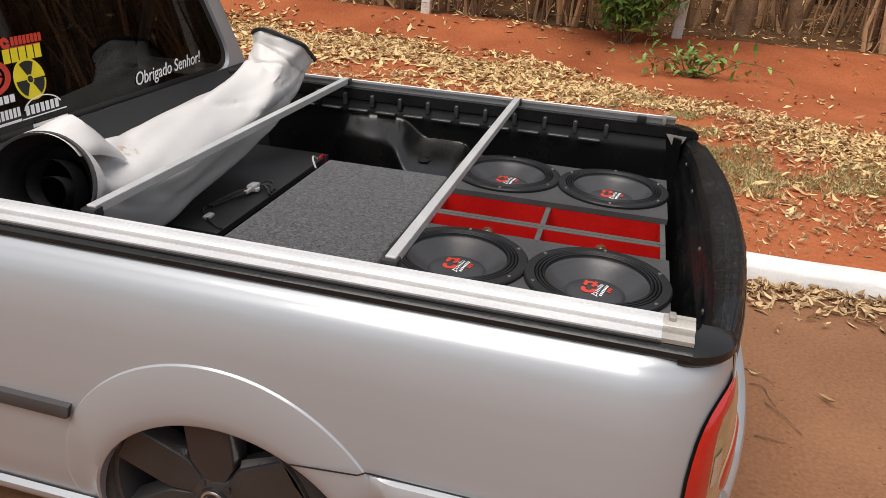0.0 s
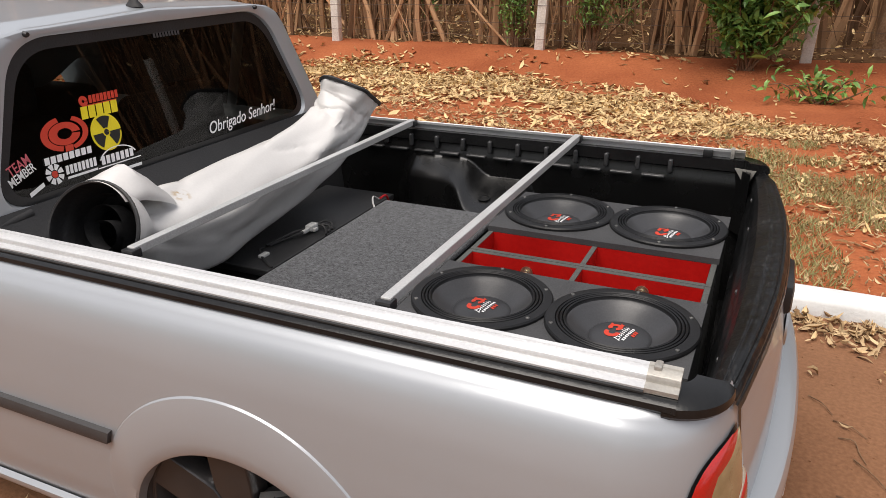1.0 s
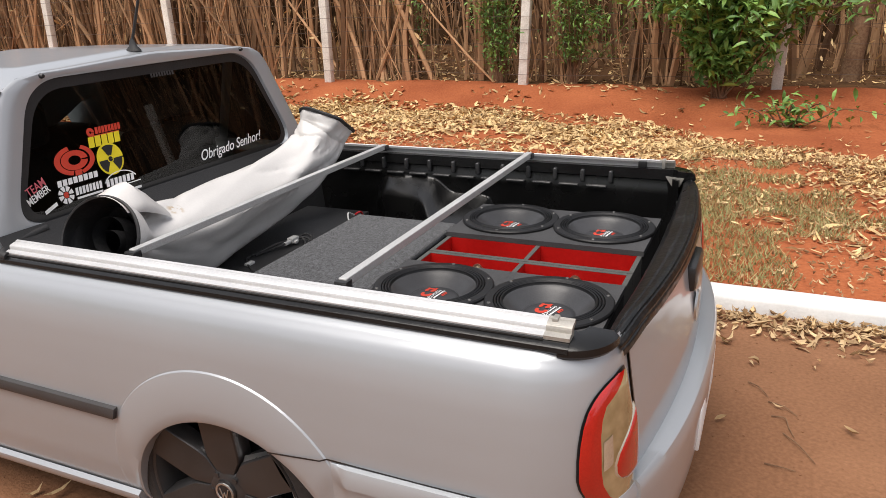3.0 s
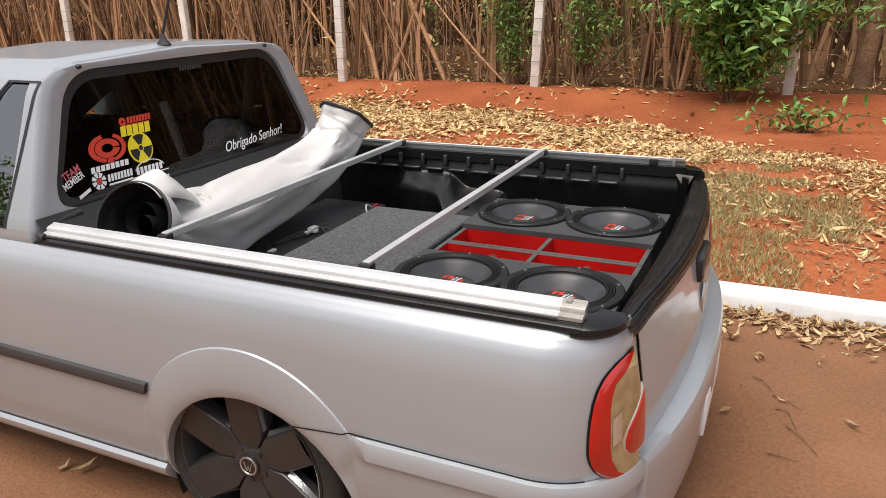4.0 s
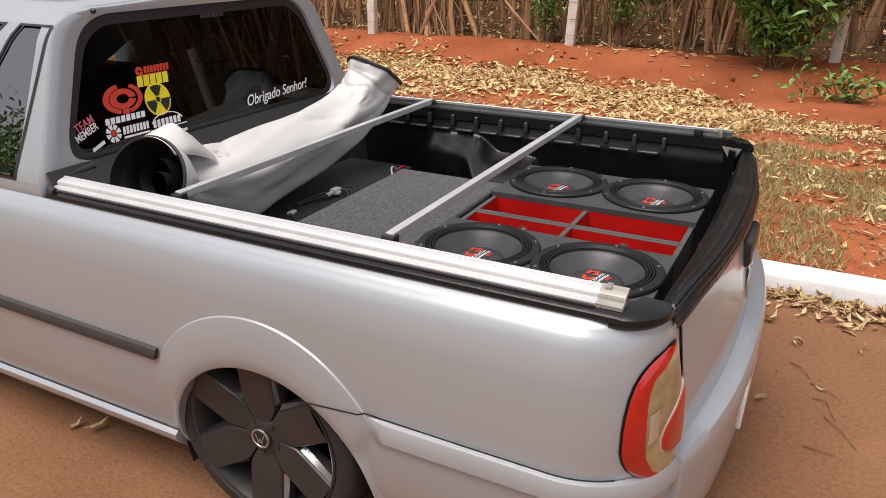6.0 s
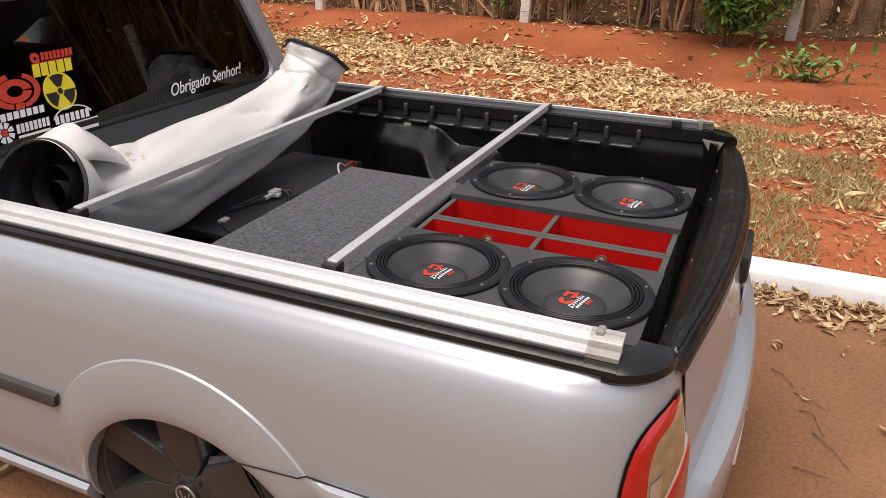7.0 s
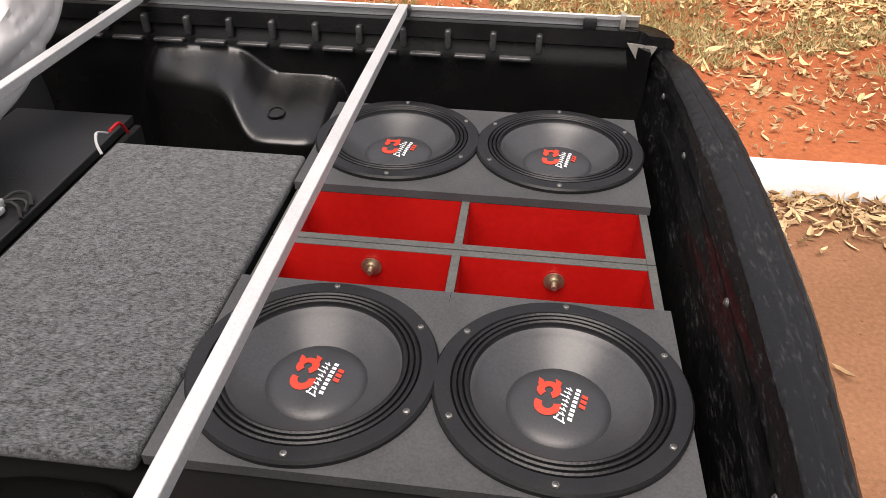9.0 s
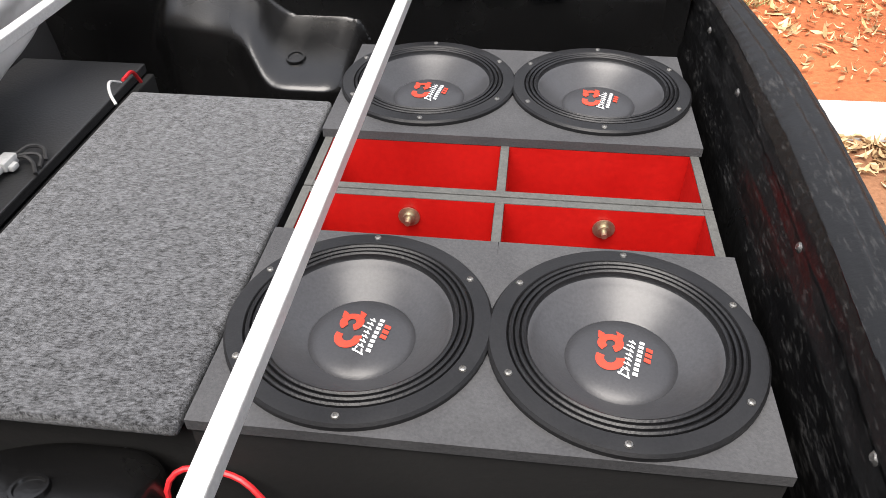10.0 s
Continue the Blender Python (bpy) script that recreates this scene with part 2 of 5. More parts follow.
def lathe(profile, n=48, bm=None, m=None):
    """Turns (radius, z) pairs round the z axis."""
    bm = bm or bmesh.new()
    m = m or Matrix()
    rings = []
    for r, z in profile:
        if r < 1e-6:
            rings.append([bm.verts.new(m @ Vector((0, 0, z)))])
        else:
            rings.append([bm.verts.new(m @ Vector((r * math.cos(2 * math.pi * i / n), r * math.sin(2 * math.pi * i / n), z))) for i in range(n)])
    for p, q in zip(rings, rings[1:]):
        for i in range(n):
            j = (i + 1) % n
            if len(p) == 1 and len(q) > 1:
                bm.faces.new((p[0], q[i], q[j]))
            elif len(q) == 1 and len(p) > 1:
                bm.faces.new((p[i], p[j], q[0]))
            elif len(p) > 1:
                bm.faces.new((p[i], p[j], q[j], q[i]))
    return bm


def sheet(fn, us, vs, bm=None, keep=None):
    """A grid of fn(u, v); keep(u, v) says which cells stay."""
    bm = bm or bmesh.new()
    g = [[bm.verts.new(fn(u, v)) for v in vs] for u in us]
    for i in range(len(us) - 1):
        for j in range(len(vs) - 1):
            if keep is None or keep((us[i] + us[i + 1]) / 2, (vs[j] + vs[j + 1]) / 2):
                bm.faces.new((g[i][j], g[i + 1][j], g[i + 1][j + 1], g[i][j + 1]))
    bmesh.ops.delete(bm, geom=[v for v in bm.verts if not v.link_faces], context="VERTS")
    return bm


def tube(points, radius, n=8, bm=None, caps=True):
    """A round bar along points; radius is a number or one for each point."""
    bm = bm or bmesh.new()
    pts = [Vector(p) for p in points]
    rings = []
    for i, p in enumerate(pts):
        d = (pts[min(i + 1, len(pts) - 1)] - pts[max(i - 1, 0)]).normalized()
        s = d.orthogonal().normalized() if i == 0 else (side - d * side.dot(d)).normalized()
        side = s
        t = d.cross(s)
        r = radius[i] if isinstance(radius, (list, tuple)) else radius
        rings.append([bm.verts.new(p + r * (math.cos(a) * s + math.sin(a) * t)) for a in (2 * math.pi * k / n for k in range(n))])
    for p, q in zip(rings, rings[1:]):
        for k in range(n):
            bm.faces.new((p[k], p[(k + 1) % n], q[(k + 1) % n], q[k]))
    if caps:
        bm.faces.new(rings[0][::-1])
        bm.faces.new(rings[-1])
    return bm


def extruded(outline, axis, lo, hi, bm=None):
    """A closed outline of two coordinates pushed along an axis: 'x' takes (y, z), 'y' takes (x, z), 'z' takes (x, y)."""
    bm = bm or bmesh.new()

    def at(p, t):
        return {"x": (t, p[0], p[1]), "y": (p[0], t, p[1]), "z": (p[0], p[1], t)}[axis]
    lo_v = [bm.verts.new(at(p, lo)) for p in outline]
    hi_v = [bm.verts.new(at(p, hi)) for p in outline]
    n = len(outline)
    for i in range(n):
        bm.faces.new((lo_v[i], lo_v[(i + 1) % n], hi_v[(i + 1) % n], hi_v[i]))
    bm.faces.new(lo_v[::-1])
    bm.faces.new(hi_v)
    return bm


def curve_through(points, n):
    """Smooth path through a few points (Catmull-Rom)."""
    p = [Vector(q) for q in points]
    p = [2 * p[0] - p[1]] + p + [2 * p[-1] - p[-2]]
    out = []
    spans = len(p) - 3
    for i in range(n):
        s = i / (n - 1) * spans
        k = min(int(s), spans - 1)
        t = s - k
        a, b, c, d = p[k:k + 4]
        out.append(0.5 * (2 * b + (c - a) * t + (2 * a - 5 * b + 4 * c - d) * t * t + (3 * b - a - 3 * c + d) * t ** 3))
    return out


def step(v, pairs):
    return float(np.interp(v, [a for a, _ in pairs], [b for _, b in pairs]))


def ease(v, a, b):
    t = min(1.0, max(0.0, (v - a) / (b - a)))
    return t * t * (3 - 2 * t)


def lettering(text, size, m, shear=0.0, name="lettering"):
    cu = bpy.data.curves.new(name, "FONT")
    cu.body, cu.size, cu.shear, cu.extrude, cu.offset = text, size, shear, 0.0004, 0.0002
    ob = bpy.data.objects.new(name, cu)
    scene.collection.objects.link(ob)
    bpy.context.view_layer.update()
    me = bpy.data.meshes.new_from_object(ob.evaluated_get(bpy.context.evaluated_depsgraph_get()))
    bm = bmesh.new()
    bm.from_mesh(me)
    bm.transform(m)
    bpy.data.objects.remove(ob)
    bpy.data.curves.remove(cu)
    bpy.data.meshes.remove(me)
    return bm


def linspace(a, b, n):
    return [a + (b - a) * i / (n - 1) for i in range(n)]


# ---- setting: dirt road, kerb, leaf-strewn verge, fence line ----
MID = 0.675  # the pickup's centre line


def ground_z(x, y):
    """Road flat; verge a hand's width higher, with a worn bank in front of the fence."""
    far = ease(y, 2.1, 2.35) * 0.05
    dip = -0.10 * ease(y, 4.0, 7.0)
    bank = 0.22 * ease(y, 7.3, 8.5) + 0.25 * ease(y, 9.0, 16.0)
    lump = 0.05 * noise.noise((x * 0.5, y * 0.5, 0)) + 0.02 * noise.noise((x * 2.1, y * 2.1, 3))
    calm = 0.004 * noise.noise((x * 1.3, y * 1.3, 5))
    k = ease(y, 2.2, 3.6)
    return (far + dip + bank + lump * k + calm) if y > 2.1 else calm * ease(abs(y - 0.6), 0.9, 1.6)


def spread(inner, outer, fine, steps):
    mid = list(np.arange(-inner, inner + 1e-6, fine))
    grow = [inner + (outer - inner) * (i / steps) ** 2.5 for i in range(1, steps + 1)]
    return [-g for g in grow[::-1]] + mid + grow


gx = [x - 2.0 for x in spread(9, 900, 0.16, 18)]
gy = [-900, -300, -100, -40, -20, -10, -6, -4] + list(np.arange(-3, 2.1, 0.17)) + [2.1, 2.13] + list(np.arange(2.2, 11, 0.14)) + [11.5, 12, 13, 14, 16, 20, 30, 60, 150, 400, 900]
bm = sheet(lambda x, y: (x, y, ground_z(x, y)), gx, gy)
for f in bm.faces:
    c = f.calc_center_median()
    f.material_index = 0 if c.y < 2.1 else (2 if c.y > 8.75 + 0.25 * noise.noise((c.x, 0, 0)) else 1)
ground = part("ground", bm, [ROAD, SOIL, MOULD_FLOOR], smooth=True)
tagged(ground, "brown dirt road beside a verge of bare red soil", "ground", kind="structure")

# whitewashed kerb along the road


def kerb_y(x):
    return 2.130 - 0.004 * (x - 1.1)


bm = bmesh.new()
xs = list(np.arange(-9, 9.01, 0.1))
profile = [(0.0, -0.05), (0.0, 0.055), (0.012, 0.072), (0.03, 0.078), (0.13, 0.080), (0.148, 0.07), (0.155, -0.02)]
rows = []
for x in xs:
    w = 0.006 * noise.noise((x * 2, 0, 0))
    rows.append([bm.verts.new((x, kerb_y(x) - 0.03 + p + w * (i > 0), z + 0.005 * noise.noise((x * 3, i, 2)))) for i, (p, z) in enumerate(profile)])
for p, q in zip(rows, rows[1:]):
    for i in range(len(profile) - 1):
        bm.faces.new((p[i], q[i], q[i + 1], p[i + 1]))
bm.faces.new(rows[0])
bm.faces.new(rows[-1][::-1])
tagged(part("kerb", bm, KERB, smooth=True), "white painted concrete kerb between road and verge", "kerb", kind="structure")


def leaf(bm, at, turn, length, width, curl, fold, lift=0.0):
    """One folded, curled leaf: a spine with two flanks."""
    m = Matrix.Translation(at) @ turn
    spine, left, right = [], [], []
    for i, (t, w) in enumerate(((0, 0.05), (0.3, 0.85), (0.62, 0.8), (1, 0.0))):
        x = (t - 0.5) * length
        z = curl * (t - 0.5) ** 2 * 4 + lift
        spine.append(bm.verts.new(m @ Vector((x, 0, z))))
        if w > 0.1:
            left.append(bm.verts.new(m @ Vector((x, w * width / 2, z + fold))))
            right.append(bm.verts.new(m @ Vector((x, -w * width / 2, z + fold))))
    for s in (left, right):
        bm.faces.new((spine[0], spine[1], s[0]))
        bm.faces.new((spine[1], spine[2], s[1], s[0]))
        bm.faces.new((spine[2], spine[3], s[1]))


def litter(name, spots, label, size=(0.07, 0.15), mat=None, tilt=0.4):
    rng = random.Random(len(spots))
    bm = bmesh.new()
    for x, y in spots:
        z = ground_z(x, y) + rng.uniform(0.004, 0.022)
        turn = Euler((rng.gauss(0, tilt), rng.gauss(0, tilt * 0.7), rng.uniform(0, 6.283))).to_matrix().to_4x4()
        ln = rng.uniform(*size) * (1 - 0.3 * ease(x, -0.6, 0.8))
        leaf(bm, (x, y, z), turn, ln, ln * rng.uniform(0.18, 0.40), rng.uniform(-0.012, 0.030), rng.uniform(-0.006, 0.014))
    return tagged(part(name, bm, mat or DRY_LEAF), label, "leaves", kind="stuff")


rng = random.Random(11)
def drift_y(x):
    """Middle of the leaf drift, which swings towards the road on the right."""
    return step(x, ((-13, 7.2), (-5.7, 7.3), (-2.2, 6.75), (-0.6, 6.2), (0.3, 5.6), (0.85, 5.1), (1.5, 4.7), (3.0, 4.2), (7.0, 4.0)))


spots = []
while len(spots) < 21000:  # the thick drift
    x = rng.uniform(-13, 7)
    y = drift_y(x) + rng.gauss(0, 0.62 - 0.2 * ease(x, -0.8, 0.6))
    if 2.5 < y < min(8.3, drift_y(x) + 0.95 + 0.2 * noise.noise((x * 2, 0, 4))) and rng.random() < 0.62 + 1.1 * noise.noise((x * 0.8, y * 1.2, 1)) + 0.5 * noise.noise((x * 3, y * 3, 2)) - 0.5 * ease(y, 7.6, 8.1) - 0.28 * ease(x, -0.2, 1.0):
        spots.append((x, y))
while len(spots) < 26000:  # scattered over the rest
    x, y = rng.uniform(-12, 7), rng.uniform(2.6, 8.5)
    if rng.random() < (0.25 + 1.0 * noise.noise((x * 1.0, y * 1.0, 8))) * (1 - 0.7 * ease(y, drift_y(x) + 0.8, drift_y(x) + 1.1)):
        spots.append((x, y))
while len(spots) < 30000:  # under the thicket
    spots.append((rng.uniform(-16, 8), rng.uniform(8.6, 12.5)))
litter("leaf_litter", spots, "thick carpet of dry tan leaves on red soil", (0.06, 0.155))
spots = []
while len(spots) < 9000:  # broken leaves on the near verge
    x, y = rng.uniform(-4, 6), rng.uniform(2.3, 5.6)
    if rng.random() < 0.45 + 0.9 * noise.noise((x * 1.2, y * 1.2, 15)):
        spots.append((x, y))
litter("broken_leaves", spots, "small broken brown leaves among the grass", (0.02, 0.085), BROWN_LEAF, 0.3)
spots = []
while len(spots) < 4200:  # drift against the kerb
    x = rng.uniform(-4, 5)
    d = abs(rng.gauss(0, 0.13))
    if d < 0.42:
        spots.append((x, kerb_y(x) - 0.045 - d))
for _ in range(60):
    spots.append((rng.uniform(-4, 4), rng.uniform(-1.2, 1.6)))
spots += [(0.833, 1.592), (0.85, 1.60), (1.06, 1.63), (0.94, 1.285)]
litter("kerb_leaf_drift", spots, "dry brown leaves drifted along the kerb", (0.03, 0.12), BROWN_LEAF, 0.27)

# fallen twigs on the road
for pts in (((0.955, 1.118, 0.008), (1.0, 1.055, 0.014), (1.048, 0.978, 0.006)), ((0.832, 1.44, 0.006), (0.872, 1.40, 0.012), (0.904, 1.347, 0.006)),
            ((0.902, 0.927, 0.005), (0.95, 0.918, 0.009), (0.993, 0.917, 0.005)), ((0.905, 1.317, 0.005), (0.955, 1.293, 0.010), (0.999, 1.250, 0.005)),
            ((0.917, 1.222, 0.005), (0.960, 1.215, 0.010), (0.972, 1.16, 0.008), (0.989, 1.110, 0.005))):
    tagged(part("twig", tube(curve_through(pts, 9), [0.0024 - 0.00015 * i for i in range(9)], 5), BARK, smooth=True), "thin dry brown twig lying on the dirt road", "twig", "twigs on the road")

# grass patches
bm = bmesh.new()
for _ in range(110000):
    x, y = rng.uniform(-1.5, 5), rng.uniform(2.3, 6.0)
    if noise.noise((x * 0.9, y * 0.9, 20)) + 0.6 * noise.noise((x * 3, y * 3, 21)) < 0.06 + 0.45 * ease(y, 3.6, 5.6):
        continue
    z, h, a = ground_z(x, y), rng.uniform(0.02, 0.06), rng.uniform(0, 6.283)
    w = Vector((math.cos(a), math.sin(a), 0)) * 0.003
    lean = Vector((rng.gauss(0, 0.03), rng.gauss(0, 0.03), h))
    b = Vector((x, y, z - 0.005))
    v = [bm.verts.new(b - w), bm.verts.new(b + w), bm.verts.new(b + lean * 0.6 + w * 0.7), bm.verts.new(b + lean)]
    bm.faces.new((v[0], v[1], v[2]))
    bm.faces.new((v[0], v[2], v[3]))
tagged(part("grass", bm, GRASS), "sparse yellow-green grass patches on the verge", "grass", kind="stuff")

# clods and pebbles on the road
bm = bmesh.new()
for _ in range(2200):
    x, y, r = rng.uniform(-3.0, 2.6), rng.uniform(-1.2, 2.0), rng.uniform(0.0015, 0.005)
    bmesh.ops.create_icosphere(bm, subdivisions=1, radius=r, matrix=Matrix.Translation((x, y, r * 0.3)) @ Matrix.Diagonal((1, rng.uniform(0.6, 1), 0.6, 1)))
tagged(part("pebbles", bm, ROAD), "small brown clods scattered on the dirt road", "pebbles", kind="stuff")

# fence: whitewashed posts and wire strands
FENCE_Y = 8.55
fence = thing("wire_fence", "barbed wire fence on whitewashed posts along the thicket", "fence", at=(0, FENCE_Y, 0))
inv = Matrix.Translation((0, -FENCE_Y, 0))
for i, x in enumerate((-14.3, -11.4, -8.45, -5.5, -2.38, 0.80, 4.0, 7.1)):
    y = FENCE_Y + 0.05 * math.sin(i * 2.3)
    z = ground_z(x, y)
    lean = (0.0, 0.03, -0.02, 0.01, 0.05, 0.03, 0.0, 0.02)[i]
    b = boxed((-0.062, 0.062, -0.055, 0.055, -0.3, 2.0), 0.014)
    for v in b.verts:
        v.co.x += 0.006 * noise.noise((v.co.z * 3, i, 0)) + lean * v.co.z
    b.transform(inv @ Matrix.Translation((x, y, z)))
    part("post", b, POST, fence, smooth=True)
for k in range(9):
    z = 0.22 + 0.19 * k
    pts = []
    for x in np.arange(-15, 8.5, 0.5):
        pts.append((x, -0.06 + 0.01 * math.sin(x * 3 + k), ground_z(x, FENCE_Y) * 0.6 + z + 0.02 * math.sin(x * 0.9 + k * 1.7)))
    part("wire", tube(pts, 0.0034, 4), FENCE_WIRE, fence)

# thicket of dry stems behind the fence
bm = bmesh.new()
rng = random.Random(5)
for i in range(2500):
    x = rng.uniform(-17, 9)
    y = FENCE_Y + 0.22 + 3.6 * rng.random() ** 1.9
    if noise.noise((x * 1.1, y * 0.6, 6)) < -0.08:
        continue
    z = ground_z(x, y) - 0.05
    h = rng.uniform(1.2, 4.6)
    r = rng.choice((0.006, 0.008, 0.010, 0.013, 0.018, 0.026, 0.045)) * rng.uniform(0.8, 1.25)
    lx, ly = rng.gauss(0, 0.10 if rng.random() < 0.75 else 0.32), rng.gauss(0, 0.1)
    b1, b2 = rng.gauss(0, 0.05), rng.gauss(0, 0.05)
    pts = [(x + lx * h * t + b1 * math.sin(t * 5), y + ly * h * t + b2 * math.sin(t * 4), z + h * t) for t in (0, 0.2, 0.45, 0.7, 1)]
    tube(pts, [r * (1 - 0.6 * t) for t in (0, 0.2, 0.45, 0.7, 1)], 5, bm, False)
for i in range(900):  # broken cross twigs
    x, y = rng.uniform(-15, 8), FENCE_Y + rng.uniform(0.1, 1.6)
    z = rng.uniform(0.15, 2.0)
    d = Vector((rng.gauss(0, 0.5), rng.gauss(0, 0.2), rng.gauss(0.2, 0.5))) * rng.uniform(0.3, 0.9)
    tube([(x, y, z), Vector((x, y, z)) + d * 0.5 + Vector((0, 0, 0.05)), Vector((x, y, z)) + d], [0.006, 0.005, 0.002], 4, bm, False)
tagged(part("thicket", bm, STEM), "dense thicket of dry brown cane stems", "thicket", kind="stuff")
bm = bmesh.new()
for i in range(9000):
    x, y, z = rng.uniform(-16, 8.5), FENCE_Y + rng.uniform(0.2, 3.4), rng.uniform(0.1, 4.2)
    if noise.noise((x * 1.3, y, z * 1.1)) < -0.05:
        continue
    turn = Euler((rng.gauss(0, 0.7), rng.gauss(0.9, 0.5), rng.uniform(0, 6.283))).to_matrix().to_4x4()
    ln = rng.uniform(0.07, 0.18)
    leaf(bm, (x, y, z), turn, ln, ln * 0.3, 0.015, 0.004)
tagged(part("hanging_dry_leaves", bm, DRY_LEAF), "withered leaves hanging in the thicket", "leaves", kind="stuff")
# sheet behind the stems; its dark colour stands in for shade in the gaps
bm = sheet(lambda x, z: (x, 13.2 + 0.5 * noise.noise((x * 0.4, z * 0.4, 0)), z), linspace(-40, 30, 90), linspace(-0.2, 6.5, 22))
tagged(part("backdrop", bm, THICKET_SHADE, smooth=True), "brown sheet coloured as the shaded depth of the thicket", "backdrop", kind="structure")


def trunk(x, y, r, h, lean, seed):
    t = thing("tree", "slender brown-barked trunk standing behind the fence", "tree", "trunks behind the fence", at=(x, y, ground_z(x, y)))
    q = random.Random(seed)
    pts = curve_through([(0, 0, -0.1), (lean * 0.3 * h, 0.03, 0.3 * h), (lean * 0.6 * h + 0.05, 0, 0.65 * h), (lean * h, 0.05, h)], 12)
    part("trunk", tube(pts, [r * (1.25 - 0.1 * min(i, 3) - 0.05 * i) for i in range(12)], 10), BARK, t, smooth=True)
    for k in range(4):
        p = pts[5 + k]
        d = Vector((q.uniform(-1, 1), q.uniform(-0.5, 0.5), q.uniform(0.6, 1.2)))
        part("limb", tube([p, p + d * 0.4, p + d * 0.8 + Vector((0, 0, 0.1))], [r * 0.4, r * 0.28, r * 0.1], 6), BARK, t, smooth=True)
    b = bmesh.new()
    for k in range(220):
        p = Vector((lean * h, 0, h)) + Vector((q.gauss(0, 0.5), q.gauss(0, 0.4), q.gauss(0.1, 0.45)))
        leaf(b, p, Euler((q.gauss(0, 0.8), q.gauss(0.6, 0.5), q.uniform(0, 6.283))).to_matrix().to_4x4(), 0.13, 0.04, 0.015, 0.005)
    part("crown", b, GREEN_LEAF, t, "sparse green crown")


for i, (x, y, r, lean) in enumerate(((-10.2, 9.4, 0.06, 0.05), (-7.3, 9.3, 0.07, -0.04), (-6.4, 10.0, 0.05, 0.06), (-4.4, 9.4, 0.06, 0.02), (-3.3, 9.9, 0.08, -0.05),
                                     (-1.0, 9.3, 0.09, 0.0), (1.6, 9.3, 0.10, 0.10), (2.3, 9.6, 0.09, -0.12), (3.1, 9.2, 0.08, 0.08), (4.6, 9.6, 0.1, -0.06))):
    trunk(x, y, r, 4.2, lean, i)


def shrub(x, y, stems, spread_x, spread_y, height, leaves, seed, label, low=0.0, size=0.13):
    s = thing("shrub", label, "shrub", "green shrubs at the fence", at=(x, y, ground_z(x, y)))
    q = random.Random(seed)
    tips = []
    for k in range(stems):
        d = Vector((q.gauss(0, spread_x * 0.5), q.gauss(0, spread_y * 0.5), height * q.uniform(0.45, 1.0)))
        droop = Vector((d.x * 0.5, d.y * 0.5 - 0.1, -0.18 * height * q.random()))
        pts = curve_through([(0.04 * q.gauss(0, 1), 0, -0.05), d * 0.45, d * 0.85 + Vector((0, 0, 0.05)), d + droop], 10)
        part("branch", tube(pts, [0.012 - 0.001 * i for i in range(10)], 5), BARK, s, smooth=True)
        tips += pts[2:]
    b = bmesh.new()
    for k in range(leaves):
        p = q.choice(tips) + Vector((q.gauss(0, 0.085), q.gauss(0, 0.085), q.gauss(0, 0.085)))
        if p.z < low:
            continue
        ln = size * q.uniform(0.6, 1.2)
        leaf(b, p, Euler((q.gauss(0, 0.5), q.gauss(0.35, 0.45), q.uniform(0, 6.283))).to_matrix().to_4x4(), ln, ln * 0.36, -0.015, 0.006)
    part("foliage", b, GREEN_LEAF, s)


shrub(0.20, 8.10, 46, 1.10, 0.5, 2.0, 7200, 3, "leafy bright green shrub growing through the fence", 0.12, 0.16)
shrub(0.95, 7.15, 8, 0.6, 0.3, 0.26, 170, 9, "low trailing green branch on the red bank")
shrub(-2.75, 8.65, 14, 0.45, 0.25, 1.7, 1500, 4, "thin green shrub beside a fence post", 0.05, 0.09)
shrub(-1.75, 8.7, 16, 0.6, 0.3, 1.9, 1900, 6, "thin green shrub climbing the fence wires", 0.3, 0.09)
shrub(-4.3, 9.2, 7, 0.4, 0.3, 1.6, 260, 7, "sparse olive shrub among dry stems", 0.3, 0.09)
shrub(3.6, 8.9, 8, 0.5, 0.3, 1.6, 420, 8, "sparse green shrub among brown trunks", 0.2, 0.11)


def roadside_tree(x, y, h, seed):
    """Broad tree across the road, seen only as reflections in the paint and glass."""
    q = random.Random(seed)
    s = thing("roadside_tree", "broad green tree across the road, mirrored in the windows", "tree", "trees across the road", at=(x, y, ground_z(x, y)))
    pts = curve_through([(0, 0, -0.1), (0.1, 0, 0.25 * h), (-0.05, 0.1, 0.5 * h), (0.1, 0, 0.8 * h)], 12)
    part("trunk", tube(pts, [0.17 - 0.011 * i for i in range(12)], 9), BARK, s, smooth=True)
    ends = []
    for k in range(9):
        p = pts[4 + k % 7]
        d = Vector((q.gauss(0, 1), q.gauss(0, 1), q.uniform(0.4, 1.1))).normalized() * h * q.uniform(0.22, 0.36)
        limb = curve_through([p, p + d * 0.5 + Vector((0, 0, 0.1)), p + d], 6)
        part("limb", tube(limb, [0.06 - 0.009 * i for i in range(6)], 6), BARK, s, smooth=True)
        ends += limb[2:]
    b = bmesh.new()
    for k in range(2200):
        p = q.choice(ends) + Vector((q.gauss(0, 0.55), q.gauss(0, 0.55), q.gauss(0, 0.45)))
        leaf(b, p, Euler((q.gauss(0, 0.7), q.gauss(0.4, 0.5), q.uniform(0, 6.283))).to_matrix().to_4x4(), q.uniform(0.2, 0.36), 0.12, -0.02, 0.01)
    part("crown", b, GREEN_LEAF, s, "leafy crown")


